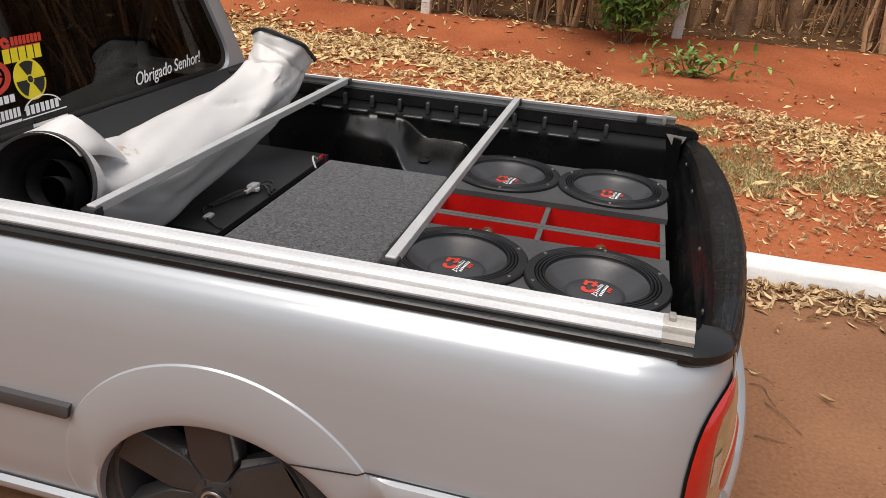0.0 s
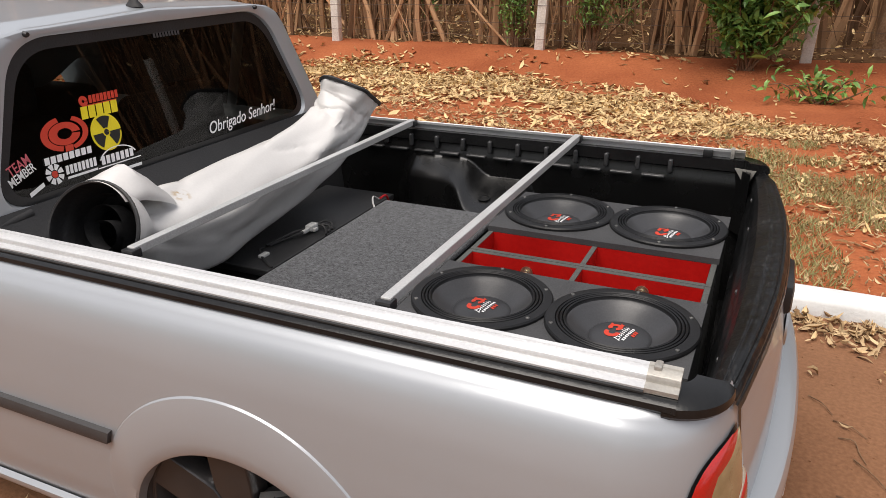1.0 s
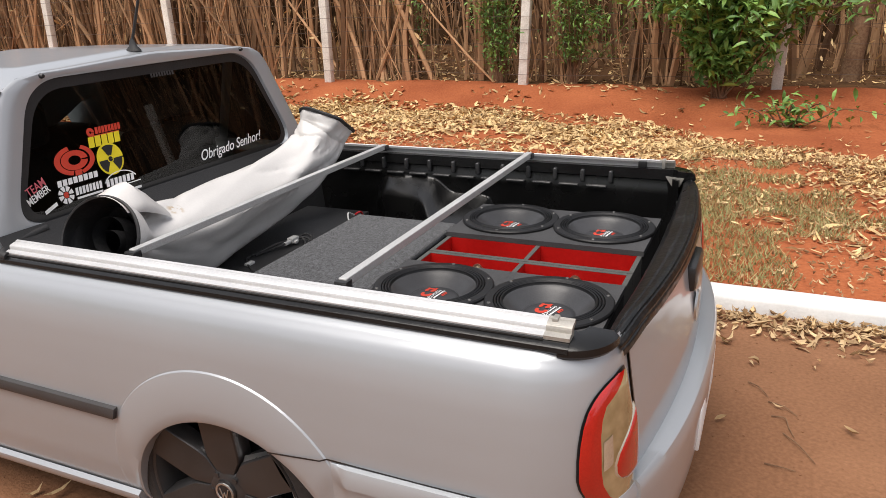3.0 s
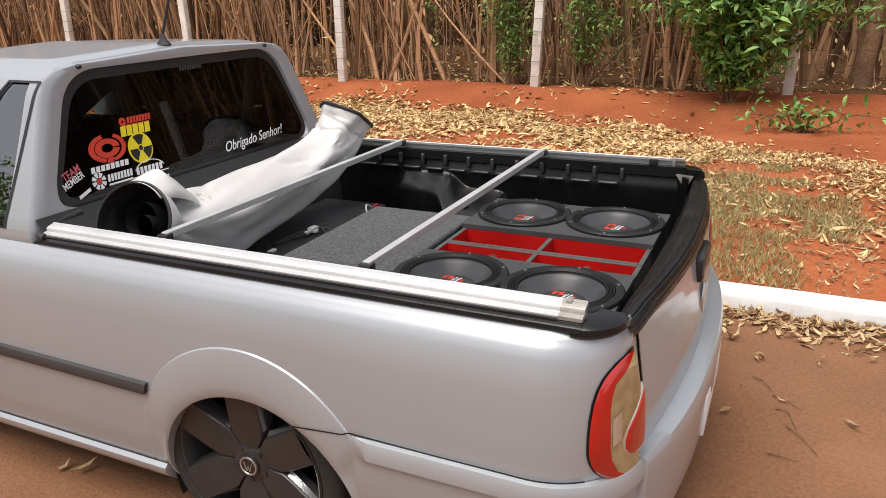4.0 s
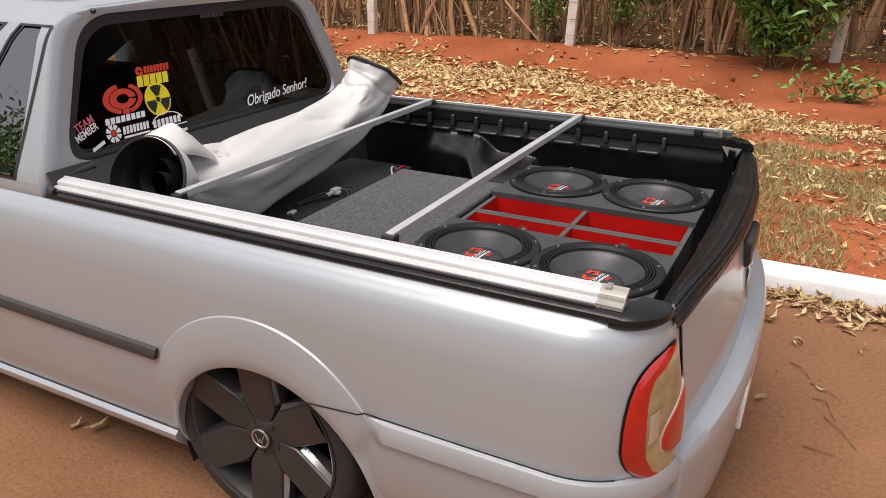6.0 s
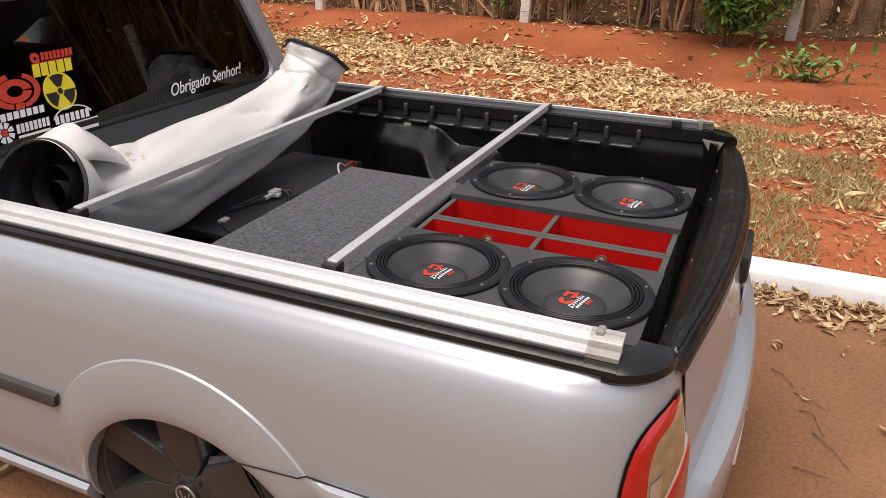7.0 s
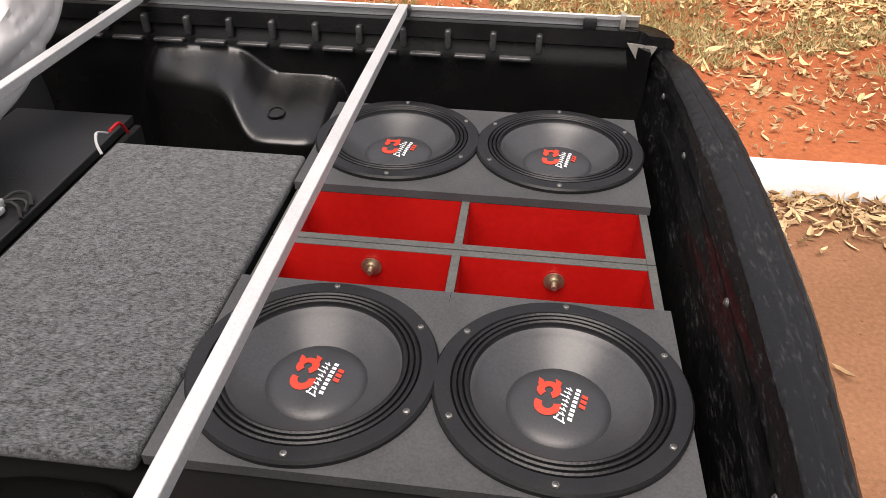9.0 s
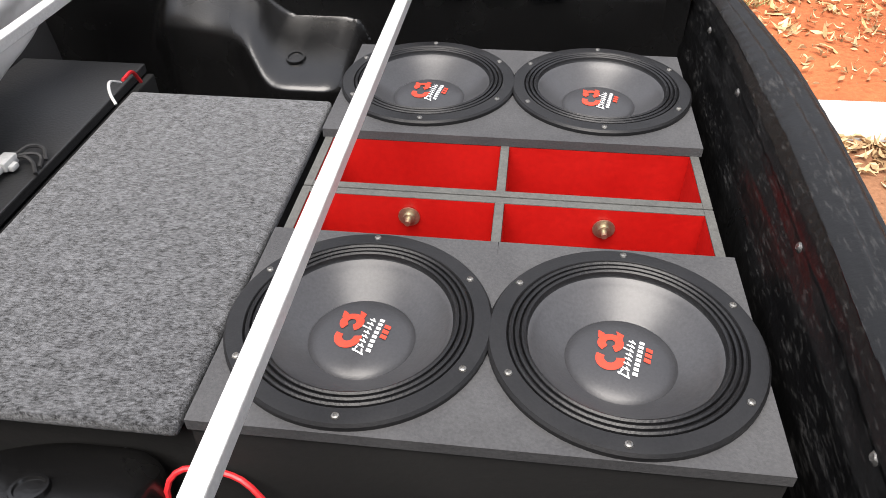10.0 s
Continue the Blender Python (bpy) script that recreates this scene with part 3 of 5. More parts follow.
for i, (x, y, h) in enumerate(((-29.0, -15.0, 7.0), (-24.0, -12.5, 6.4), (-19.5, -11.5, 5.6), (-15.5, -12.0, 4.8), (-11.6, -13.5, 5.4), (-8.0, -11.5, 4.4), (-4.2, -13.0, 5.2), (-0.6, -12.2, 4.6), (3.2, -13.4, 5.4), (7.0, -11.8, 4.6), (11.0, -13, 5.2))):
    roadside_tree(x, y - 1.0, 1.35 * h, 40 + i)

# ---- the pickup ----
truck = thing("pickup_truck", "lowered silver pickup truck on dark alloy wheels, tailgate shut", "pickup truck", at=(0, MID, 0))
TINV = Matrix.Translation((0, -MID, 0))
MIRROR = Matrix.Translation((0, 2 * MID, 0)) @ Matrix.Diagonal((1, -1, 1, 1))


def tpart(name, bm, mat, parent=None, label="", smooth=True, flip=False):
    """A part of the pickup, given in world places; flip: on the other side."""
    if flip:
        bm.transform(MIRROR)
    bm.transform(TINV)
    return part(name, bm, mat, parent or truck, label, smooth)


CORNER_X, CORNER_Y, RX, RY, SIDE_Y = 0.43, 0.07, 0.197, 0.20, -0.13
ARC = 0.30  # length of the rounded corner along the panel
INSET = ((0.14, 0.085), (0.17, 0.06), (0.22, 0.030), (0.30, 0.014), (0.40, 0.004), (0.48, 0.0), (0.56, 0.0), (0.64, 0.003), (0.70, 0.008), (0.745, 0.018), (0.775, 0.030), (0.795, 0.046), (0.806, 0.064))
WHEEL_X, WHEEL_Z, ARCH_R, FLARE_R = -0.335, 0.285, 0.3045, 0.371
ARCH_X, ARCH_Z, FLARE_X, FLARE_Z = -0.288, 0.213, -0.29, 0.279


def side(u, z, off=0.0):
    """A place on the body side: u runs back along the side and round the rear corner; off: metres outwards."""
    d = sum(step(z + h, INSET) for h in (-0.016, -0.008, 0.0, 0.008, 0.016)) / 5 - off
    if z > 0.79:
        d += (step(z, INSET) - d - off) * ease(z, 0.79, 0.806)
    if u <= CORNER_X:
        return Vector((u, SIDE_Y + d, z))
    f = min(1.0, (u - CORNER_X) / ARC)
    a = f * math.pi / 2
    d += off
    d = d * (1 - 0.6 * f) + f * 0.014 * ease(z, 0.56, 0.75) - off
    p = Vector((CORNER_X + RX * math.sin(a), CORNER_Y - RY * math.cos(a), z))
    n = Vector((math.sin(a), -math.cos(a), 0))
    return p - n * d


def flare_patch(cx):
    """Raised rim round a wheel opening, from the opening out to a crisp crease."""
    b = bmesh.new()
    rows = []
    for k in range(91):
        a = radians(-14 + 208 * k / 90)
        p0 = Vector((ARCH_X + ARCH_R * math.cos(a), ARCH_Z + ARCH_R * math.sin(a)))
        p1 = Vector((FLARE_X + FLARE_R * math.cos(a), FLARE_Z + FLARE_R * math.sin(a)))
        p0.y, p1.y = max(p0.y, 0.142), max(p1.y, 0.142)
        low = ease(p1.y, 0.30, 0.50)
        back = 1 - ease(p1.x, -0.02, 0.05) * (1 - ease(p1.y, 0.44, 0.50))
        row = []
        for f, o in ((0.0, -0.030), (0.0, 0.006), (0.05, 0.0095), (0.25, 0.012), (0.50, 0.0110), (0.72, 0.0085), (0.88, 0.0060), (0.97, 0.0038), (1.0, -0.001)):
            q = p0.lerp(p1, f)
            soft = o if f < 0.2 else o * low * back
            row.append(b.verts.new(side(q.x, q.y, max(soft, 0.001) if 0 < f < 1 else soft) + Vector((cx - ARCH_X, 0, 0))))
        rows.append(row)
    for p, q in zip(rows, rows[1:]):
        for k in range(len(p) - 1):
            b.faces.new((p[k], q[k], q[k + 1], p[k + 1]))
    return b


def body_side(flip):
    us = list(np.arange(-3.1, -0.76, 0.03)) + list(np.arange(-0.76, 0.13, 0.006)) + linspace(0.135, CORNER_X - 0.015, 20) + linspace(CORNER_X, CORNER_X + ARC, 26)
    zs = linspace(0.14, 0.74, 96) + linspace(0.748, 0.806, 14)
    b = bmesh.new()
    g = {}
    fx = -2.75
    for i, u in enumerate(us):
        for j, z in enumerate(zs):
            g[i, j] = [u, z]
    keep = [(i, j) for i in range(len(us) - 1) for j in range(len(zs) - 1)
            if min(math.hypot((us[i] + us[i + 1]) / 2 - cx, (zs[j] + zs[j + 1]) / 2 - ARCH_Z) for cx in (ARCH_X, fx)) > ARCH_R]
    used = {}
    for i, j in keep:
        for k in ((i, j), (i + 1, j), (i + 1, j + 1), (i, j + 1)):
            used[k] = used.get(k, 0) + 1
    verts = {}
    for k, c in used.items():
        u, z = g[k]
        cx = ARCH_X if abs(u - ARCH_X) < abs(u - fx) else fx
        r = math.hypot(u - cx, z - ARCH_Z)
        if r < ARCH_R + (0.008 if cx == ARCH_X else 0.03) and (c < 4 or r < ARCH_R) and r > 1e-4:
            u, z = cx + (u - cx) * ARCH_R / r, ARCH_Z + (z - ARCH_Z) * ARCH_R / r
            z = max(z, 0.14)
        verts[k] = b.verts.new(side(u, z))
    for i, j in keep:
        b.faces.new((verts[i, j], verts[i + 1, j], verts[i + 1, j + 1], verts[i, j + 1]))
    return tpart("body_side", b, SILVER, smooth=True, flip=flip)


for flip in (False, True):
    body_side(flip)
    for cx in (ARCH_X, -2.75):
        tpart("arch_flare", flare_patch(cx), SILVER, flip=flip)
    # dark wheel housing
    for cx in (ARCH_X, -2.75):
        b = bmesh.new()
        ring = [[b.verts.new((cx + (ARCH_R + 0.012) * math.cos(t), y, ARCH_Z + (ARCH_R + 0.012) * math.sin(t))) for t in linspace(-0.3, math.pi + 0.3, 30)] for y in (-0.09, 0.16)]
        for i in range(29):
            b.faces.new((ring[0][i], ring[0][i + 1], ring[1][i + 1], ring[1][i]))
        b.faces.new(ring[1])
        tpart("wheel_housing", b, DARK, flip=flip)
    # body moulding, ending just ahead of the rear arch
    b = bmesh.new()
    rows = []
    for u in linspace(-3.0, -0.605, 60):
        zc = 0.477 + 0.02 * (-0.605 - u) * 0.6
        s = 0.0185
        cut = 0.012 if u > -0.61 else 0
        rows.append([b.verts.new(side(u - (cut if k < 2 else 0), zc + h * s, o)) for k, (h, o) in enumerate(((-1, -0.002), (-0.85, 0.012), (0.0, 0.017), (0.85, 0.012), (1, -0.002)))])
    for p, q in zip(rows, rows[1:]):
        for k in range(4):
            b.faces.new((p[k], q[k], q[k + 1], p[k + 1]))
    b.faces.new(rows[-1])
    tpart("side_moulding", b, MOULD, label="charcoal rubber side moulding", flip=flip)
    # sill with a bright upper ledge
    b = bmesh.new()
    rows = []
    for u in linspace(-2.45, -0.615, 40):
        rows.append([b.verts.new(side(u, z, o)) for z, o in ((0.14, 0.0), (0.144, 0.013), (0.155, 0.021), (0.180, 0.026), (0.200, 0.025), (0.213, 0.019), (0.222, 0.004))])
    for p, q in zip(rows, rows[1:]):
        for k in range(6):
            b.faces.new((p[k], q[k], q[k + 1], p[k + 1]))
    b.faces.new(rows[-1])
    tpart("sill", b, SILVER, flip=flip)
    # bumper wing: starts at the arch, runs back round the corner under the lamp
    b = bmesh.new()
    us = linspace(0.02, CORNER_X + ARC, 46)
    secs = ((0.494, -0.002), (0.492, 0.010), (0.476, 0.017), (0.448, 0.018), (0.440, 0.006), (0.41, 0.007), (0.30, 0.009), (0.18, 0.004), (0.15, -0.02))
    rows = []
    for u in us:
        grow = ease(u, 0.02, 0.07)
        rows.append([b.verts.new(side(u, z, 0.004 + o * grow)) for z, o in secs])
    for p, q in zip(rows, rows[1:]):
        for k in range(len(secs) - 1):
            b.faces.new((p[k], q[k], q[k + 1], p[k + 1]))
    tpart("bumper_wing", b, SILVER, flip=flip)
    # dark shut line above the wing
    b = bmesh.new()
    rows = [[b.verts.new(side(u, step(u, ((-0.15, 0.482), (0.02, 0.498), (0.24, 0.4955), (0.60, 0.4955))) + h, 0.0135 if u < 0.012 else 0.0045)) for h in (0, 0.004)] for u in linspace(-0.14, CORNER_X + ARC * 0.4, 60)]
    for p, q in zip(rows, rows[1:]):
        b.faces.new((p[0], q[0], q[1], p[1]))
    tpart("shut_line", b, TRIM, flip=flip)

    # tail lamp on the rear corner: a tear shape between the side and the tailgate gap
    LOW, HIGH = 0.458, 0.752

    def lamp_edge(z):
        """Front edge, seam of the two lenses and rear edge of the lamp along the side at a height."""
        lo = step(z, ((0.458, 0.668), (0.470, 0.632), (0.484, 0.608), (0.500, 0.586), (0.516, 0.570), (0.535, 0.560), (0.558, 0.554), (0.600, 0.554), (0.634, 0.557), (0.670, 0.564), (0.696, 0.574), (0.715, 0.588), (0.728, 0.604), (0.740, 0.628), (0.752, 0.682)))
        mid = step(z, ((0.458, 0.726), (0.472, 0.712), (0.482, 0.655), (0.504, 0.620), (0.540, 0.602), (0.574, 0.597), (0.648, 0.597), (0.680, 0.602), (0.704, 0.613), (0.732, 0.662), (0.752, 0.694)))
        hi = step(z, ((0.458, 0.690), (0.468, 0.708), (0.482, 0.716), (0.64, 0.716), (0.704, 0.706), (0.752, 0.697)))
        return lo, min(mid, hi), hi

    def lamp_patch(which, off, margin=0.0, n=46, k=9, bulge=0.010):
        b = bmesh.new()

        def at(i, j):
            z = LOW + margin + (HIGH - LOW - 2 * margin) * j
            lo, mid, hi = lamp_edge(z)
            a, c = {"red": (lo + margin * 0.4, mid), "clear": (mid, hi - margin * 0.5), "all": (lo - 0.0025, hi + 0.002)}[which]
            u = a + (max(c, a) - a) * i
            rim = min(1.0, (u - lo) / 0.02, (hi - u) / 0.02, (z - LOW) / 0.03, (HIGH - z) / 0.03)
            return side(u, z, off + bulge * max(0.0, rim) ** 0.5)
        return sheet(at, linspace(0, 1, k), linspace(0, 1, n), b)

    lamp = tpart("tail_lamp", lamp_patch("all", 0.002, bulge=0.0), TRIM, label="red and smoky tail lamp", flip=flip)

    def on_lamp(name, bm, mat, label):
        if flip:
            bm.transform(MIRROR)
        bm.transform(TINV)
        part(name, bm, mat, lamp, label, True)

    on_lamp("outer_lens", lamp_patch("red", 0.003, 0.004), TAIL_RED, "deep red outer lens")
    on_lamp("inner_lens", lamp_patch("clear", 0.003, 0.004), TAIL_AMBER, "smoky yellowish clear lens")

    def lamp_drop(grow, off, mat, name, label):
        """A drop-shaped lens with its point at the top, against the lamp's rear edge."""
        b = bmesh.new()

        def at(i, j):
            z = 0.522 - grow + (0.664 - 0.522 + 2.2 * grow) * j
            lo = step(z, ((0.520, 0.692), (0.524, 0.672), (0.530, 0.655), (0.540, 0.638), (0.555, 0.627), (0.575, 0.625), (0.595, 0.634), (0.615, 0.652), (0.640, 0.680), (0.664, 0.708))) - grow
            hi = lamp_edge(z)[2] - 0.004 + grow * 0.3
            u = min(lo, hi) + (hi - min(lo, hi)) * i
            rim = max(0.0, min(1.0, (u - lo) / 0.014, (hi - u) / 0.010, j / 0.12, (1 - j) / 0.12))
            return side(u, z, off + 0.006 * rim ** 0.5)
        on_lamp(name, sheet(at, linspace(0, 1, 10), linspace(0, 1, 28), b), mat, label)

    b = sheet(lambda i, j: side(0.6015 + 0.022 * i, 0.572 + 0.062 * j + 0.010 * i, 0.0138 + 0.0012 * math.sin(math.pi * i)), linspace(0, 1, 6), linspace(0, 1, 10))
    on_lamp("bulb_reflector", b, TAIL_CHROME, "bright bulb reflector")
    lamp_drop(0.006, 0.0095, TAIL_CHROME, "reflector", "pale reflector ring")
    lamp_drop(0.0, 0.0115, TAIL_RED, "brake_lens", "drop-shaped red lens")

# tailgate: outer skin, bowed out below the top edge
def gate_x(y, z):
    bow = 0.056 * (1 - ((y - MID) / 0.62) ** 2)
    return CORNER_X + RX - 0.4 * step(z, INSET) - 0.014 * ease(z, 0.56, 0.75) + bow


b = sheet(lambda y, z: (gate_x(y, z), y, z), linspace(0.0745, 2 * MID - 0.0745, 50), linspace(0.46, 0.80, 30))
tpart("tailgate", b, SILVER, label="closed silver tailgate")
for y in (0.0722, 2 * MID - 0.0722):
    b = bmesh.new()
    rows = [[b.verts.new((gate_x(0.0745, z) + 0.0015, y + d, z)) for d in (-0.0028, 0.0028)] for z in linspace(0.46, 0.80, 16)]
    for p, q in zip(rows, rows[1:]):
        b.faces.new((p[0], q[0], q[1], p[1]))
    tpart("tailgate_gap", b, TRIM)
tpart("tailgate_handle", boxed((0.640, 0.682, MID - 0.09, MID + 0.09, 0.69, 0.76), 0.012), TRIM, label="black recessed tailgate handle")
b = lathe(((0.0, 0.004), (0.030, 0.004), (0.036, 0.006), (0.042, 0.006), (0.046, 0.0)), 28)
b.transform(Matrix.Translation((gate_x(MID, 0.62), MID, 0.62)) @ Euler((0, radians(90), 0)).to_matrix().to_4x4())
tpart("badge", b, STEEL, label="round chromed badge")
# licence recess with a blank plate
tpart("number_plate", boxed((0.718, 0.730, MID - 0.2, MID + 0.2, 0.30, 0.42), 0.004), LOGO_WHITE, label="pale number plate with plain bars")

# rear bumper
b = bmesh.new()
secs = ((0.0, 0.495), (0.052, 0.497), (0.068, 0.489), (0.075, 0.472), (0.076, 0.44), (0.073, 0.40), (0.072, 0.34), (0.062, 0.26), (0.04, 0.19), (0.0, 0.17))
rows = []
for y in linspace(0.035, 2 * MID - 0.035, 60):
    e = 1 - abs((y - MID) / 0.64) ** 3
    bow = 0.618 + 0.040 * (1 - ((y - MID) / 0.64) ** 2)
    rows.append([b.verts.new((bow + d * (0.45 + 0.55 * max(0, e)), y, z)) for d, z in secs])
for p, q in zip(rows, rows[1:]):
    for k in range(len(secs) - 1):
        b.faces.new((p[k], q[k], q[k + 1], p[k + 1]))
b.faces.new(rows[0])
b.faces.new(rows[-1][::-1])
tpart("rear_bumper", b, SILVER, label="silver rear bumper")
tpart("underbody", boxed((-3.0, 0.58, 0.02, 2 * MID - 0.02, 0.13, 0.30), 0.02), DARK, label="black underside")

# ---- cab ----
REAR_X = -1.03


def cab_half(s):
    """Outline of the cab from the waist (s 0) up over the roof to its middle (s 1), as y and z."""
    pts = ((0.0, -0.060, 0.788), (0.05, -0.068, 0.815), (0.10, -0.064, 0.85), (0.35, 0.018, 1.04), (0.55, 0.084, 1.195), (0.62, 0.112, 1.235), (0.68, 0.160, 1.262), (0.75, 0.235, 1.278), (1.0, MID, 1.298))
    return step(s, [(a, y) for a, y, _ in pts]), step(s, [(a, z) for a, _, z in pts])


def cab_point(s, x, off=0.0):
    k = s if s <= 1 else 2 - s
    y, z = cab_half(k)
    fall = ease(-x, 1.75, 2.45)
    z -= fall * 0.42 * ease(k, 0.25, 0.75) if x < -1.75 else 0
    z -= 0.012 * ease(x, -1.20, -1.03) * ease(k, 0.6, 0.8)
    n = Vector((0, y - MID, z - 0.95)).normalized()
    p = Vector((x, y if s <= 1 else 2 * MID - y, z))
    if s > 1:
        n.y = -n.y
    return p + n * off


def rear_edge(z):
    return REAR_X - 0.15 * (z - 0.85) - 0.012


xs = linspace(REAR_X, -1.22, 12) + linspace(-1.25, -2.45, 40)


def shell(s, x):
    p = cab_point(s, x)
    if x > -1.24:
        t = (x + 1.24) / (REAR_X + 1.24)
        p.x = -1.24 + t * (rear_edge(p.z) + 1.24)
    return p


W0, W1 = 0.085, 0.61  # waist and top of the side windows


def edge_a(k):
    """Rear edge of the quarter window."""
    return -1.134 + 0.040 * (k - W0) / (W1 - W0)


def edge_b(k):
    """Front edge of the quarter window, raked."""
    return -1.470 + 0.238 * (k - W0) / (W1 - W0)


def band(s_list, xa, xb, n, b, off=0.0):
    """A strip of the cab's side between two raked edges."""
    def at(s, t):
        k = s if s <= 1 else 2 - s
        x0, x1 = xa(k), xb(k)
        x = x0 + (x1 - x0) * t
        return shell(s, x) if off == 0 else cab_point(s, x, off)
    return sheet(at, s_list, linspace(0, 1, n), b)


low_s, mid_s, top_s = linspace(0, W0, 9), linspace(W0, W1, 22), linspace(W1, 0.67, 9) + linspace(0.68, 0.8, 8) + linspace(0.84, 1.0, 7)
top_s = top_s + [2 - s for s in top_s[::-1][1:]]
cab = bmesh.new()
sheet(shell, top_s, xs, cab)
for flank in (False, True):
    turn_s = (lambda l: [2 - s for s in l]) if flank else (lambda l: l)
    sheet(shell, turn_s(low_s), xs, cab)
    band(turn_s(mid_s), lambda k: REAR_X, edge_a, 8, cab)
    band(turn_s(mid_s), edge_b, lambda k: edge_b(k) - 0.055, 4, cab)
    band(turn_s(mid_s), lambda k: -2.02 - 0.3 * (W1 - k), lambda k: -2.45, 6, cab)
bmesh.ops.remove_doubles(cab, verts=cab.verts, dist=0.0008)
tpart("cab_shell", cab, SILVER, label="silver cab with rounded roof")
for flank in (False, True):
    turn_s = (lambda l: [2 - s for s in l]) if flank else (lambda l: l)
    for xa, xb in ((edge_a, edge_b), (lambda k: edge_b(k) - 0.055, lambda k: -2.02 - 0.3 * (W1 - k))):
        sw = tpart("side_window", band(turn_s(mid_s), xa, xb, 10, None, -0.005), SIDE_GLASS, label="dark tinted side window")
        sw.visible_shadow = False
        facing(sw, (0, 1 if flank else -1, 0))
        b = bmesh.new()
        band(turn_s(mid_s), xa, lambda k: xa(k) - 0.012, 2, b, 0.0015)
        band(turn_s(mid_s), lambda k: xb(k) + 0.010, xb, 2, b, 0.0015)
        band(turn_s([W0, W0 + 0.012]), lambda k: xa(k) - 0.012, lambda k: xb(k) + 0.010, 6, b, 0.0015)
        band(turn_s([W1 - 0.01, W1]), lambda k: xa(k) - 0.012, lambda k: xb(k) + 0.010, 6, b, 0.0015)
        tpart("window_seal", b, TRIM, label="black window seal")
# windscreen stand-in, bonnet and nose, out of sight behind the cab
b = sheet(lambda y, t: (-2.45 - 0.75 * t ** 1.2, y, 0.87 - 0.10 * t - 0.03 * ((y - MID) / 0.7) ** 2), linspace(-0.1, 2 * MID + 0.1, 16), linspace(0, 1, 10))
tpart("bonnet", b, SILVER)
b = sheet(lambda y, z: (-3.2 + 0.10 * ((y - MID) / 0.8) ** 2 - (0.03 if z < 0.5 else 0), y, z), linspace(-0.1, 2 * MID + 0.1, 16), linspace(0.16, 0.775, 10))
tpart("nose", b, SILVER)


def rounded(y0, y1, z0, z1, top_in, r, n=10):
    """A window outline, narrower at the top, with round corners, from below left upward."""
    out = []
    corners = ((y0, z0), (y0 + top_in, z1), (y1 - top_in, z1), (y1, z0))
    for i, c in enumerate(corners):
        p, q = Vector(corners[i - 1]), Vector(corners[(i + 1) % 4])
        c = Vector(c)
        a = c + (p - c).normalized() * r
        d = c + (q - c).normalized() * r
        for k in range(n):
            t = k / (n - 1)
            out.append(((1 - t) ** 2 * a + 2 * t * (1 - t) * c + t * t * d)[:])
    return out


def glass_x(z):
    return REAR_X - 0.02 - 0.15 * (z - 0.85)


GY0, GY1, GZ0, GZ1 = 0.028, 2 * MID - 0.028, 0.862, 1.246
inner = rounded(GY0, GY1, GZ0, GZ1, 0.165, 0.11)
b = bmesh.new()
# the frame runs from the shell's rear edge in to the glass
CEN = Vector((MID, 1.05))


def ray_to(outline, way):
    """Where a ray from the middle of the window meets its outline."""
    best = 0.0
    for i in range(len(outline)):
        p, q = Vector(outline[i - 1]) - CEN, Vector(outline[i]) - CEN
        e = q - p
        den = way.x * e.y - way.y * e.x
        if abs(den) > 1e-9:
            r = (p.x * e.y - p.y * e.x) / den
            f = (p.x * way.y - p.y * way.x) / den
            if r > 0 and -1e-6 <= f <= 1 + 1e-6:
                best = max(best, r)
    return CEN + way * best


ring_o = [shell(s, REAR_X) for s in linspace(0.03, 1.97, 130)]
ring_o = [(p.y, p.z) for p in ring_o]
ring_o += [(y, 0.80) for y in linspace(ring_o[-1][0] - 0.02, ring_o[0][0] + 0.02, 50)]
ring_i = [ray_to(inner, (Vector(p) - CEN).normalized()) for p in ring_o]
loops = []
for f, dx in ((0, 0.0), (0.05, 0.004), (0.14, 0.008), (0.55, 0.009), (0.93, 0.004), (1.0, -0.010)):
    loops.append([b.verts.new((rear_edge(zo + (zi - zo) * f) + 0.012 * (f == 0) + dx - 0.012 * (f == 0), yo + (yi - yo) * f, zo + (zi - zo) * f)) for (yo, zo), (yi, zi) in zip(ring_o, ring_i)])
n = len(ring_o)
for p, q in zip(loops, loops[1:]):
    for i in range(n):
        b.faces.new((p[i], p[(i + 1) % n], q[(i + 1) % n], q[i]))
n = len(inner)
tpart("rear_window_frame", b, SILVER)
b = bmesh.new()
b.faces.new([b.verts.new((glass_x(z), y, z)) for y, z in inner])
window = tpart("rear_window", b, REAR_GLASS, label="tinted rear window with stickers", smooth=False)
window.visible_shadow = False
facing(window, (1, 0, 0))


def on_glass(name, bm, mat, label=""):
    bm.transform(TINV)
    return part(name, bm, mat, window, label)


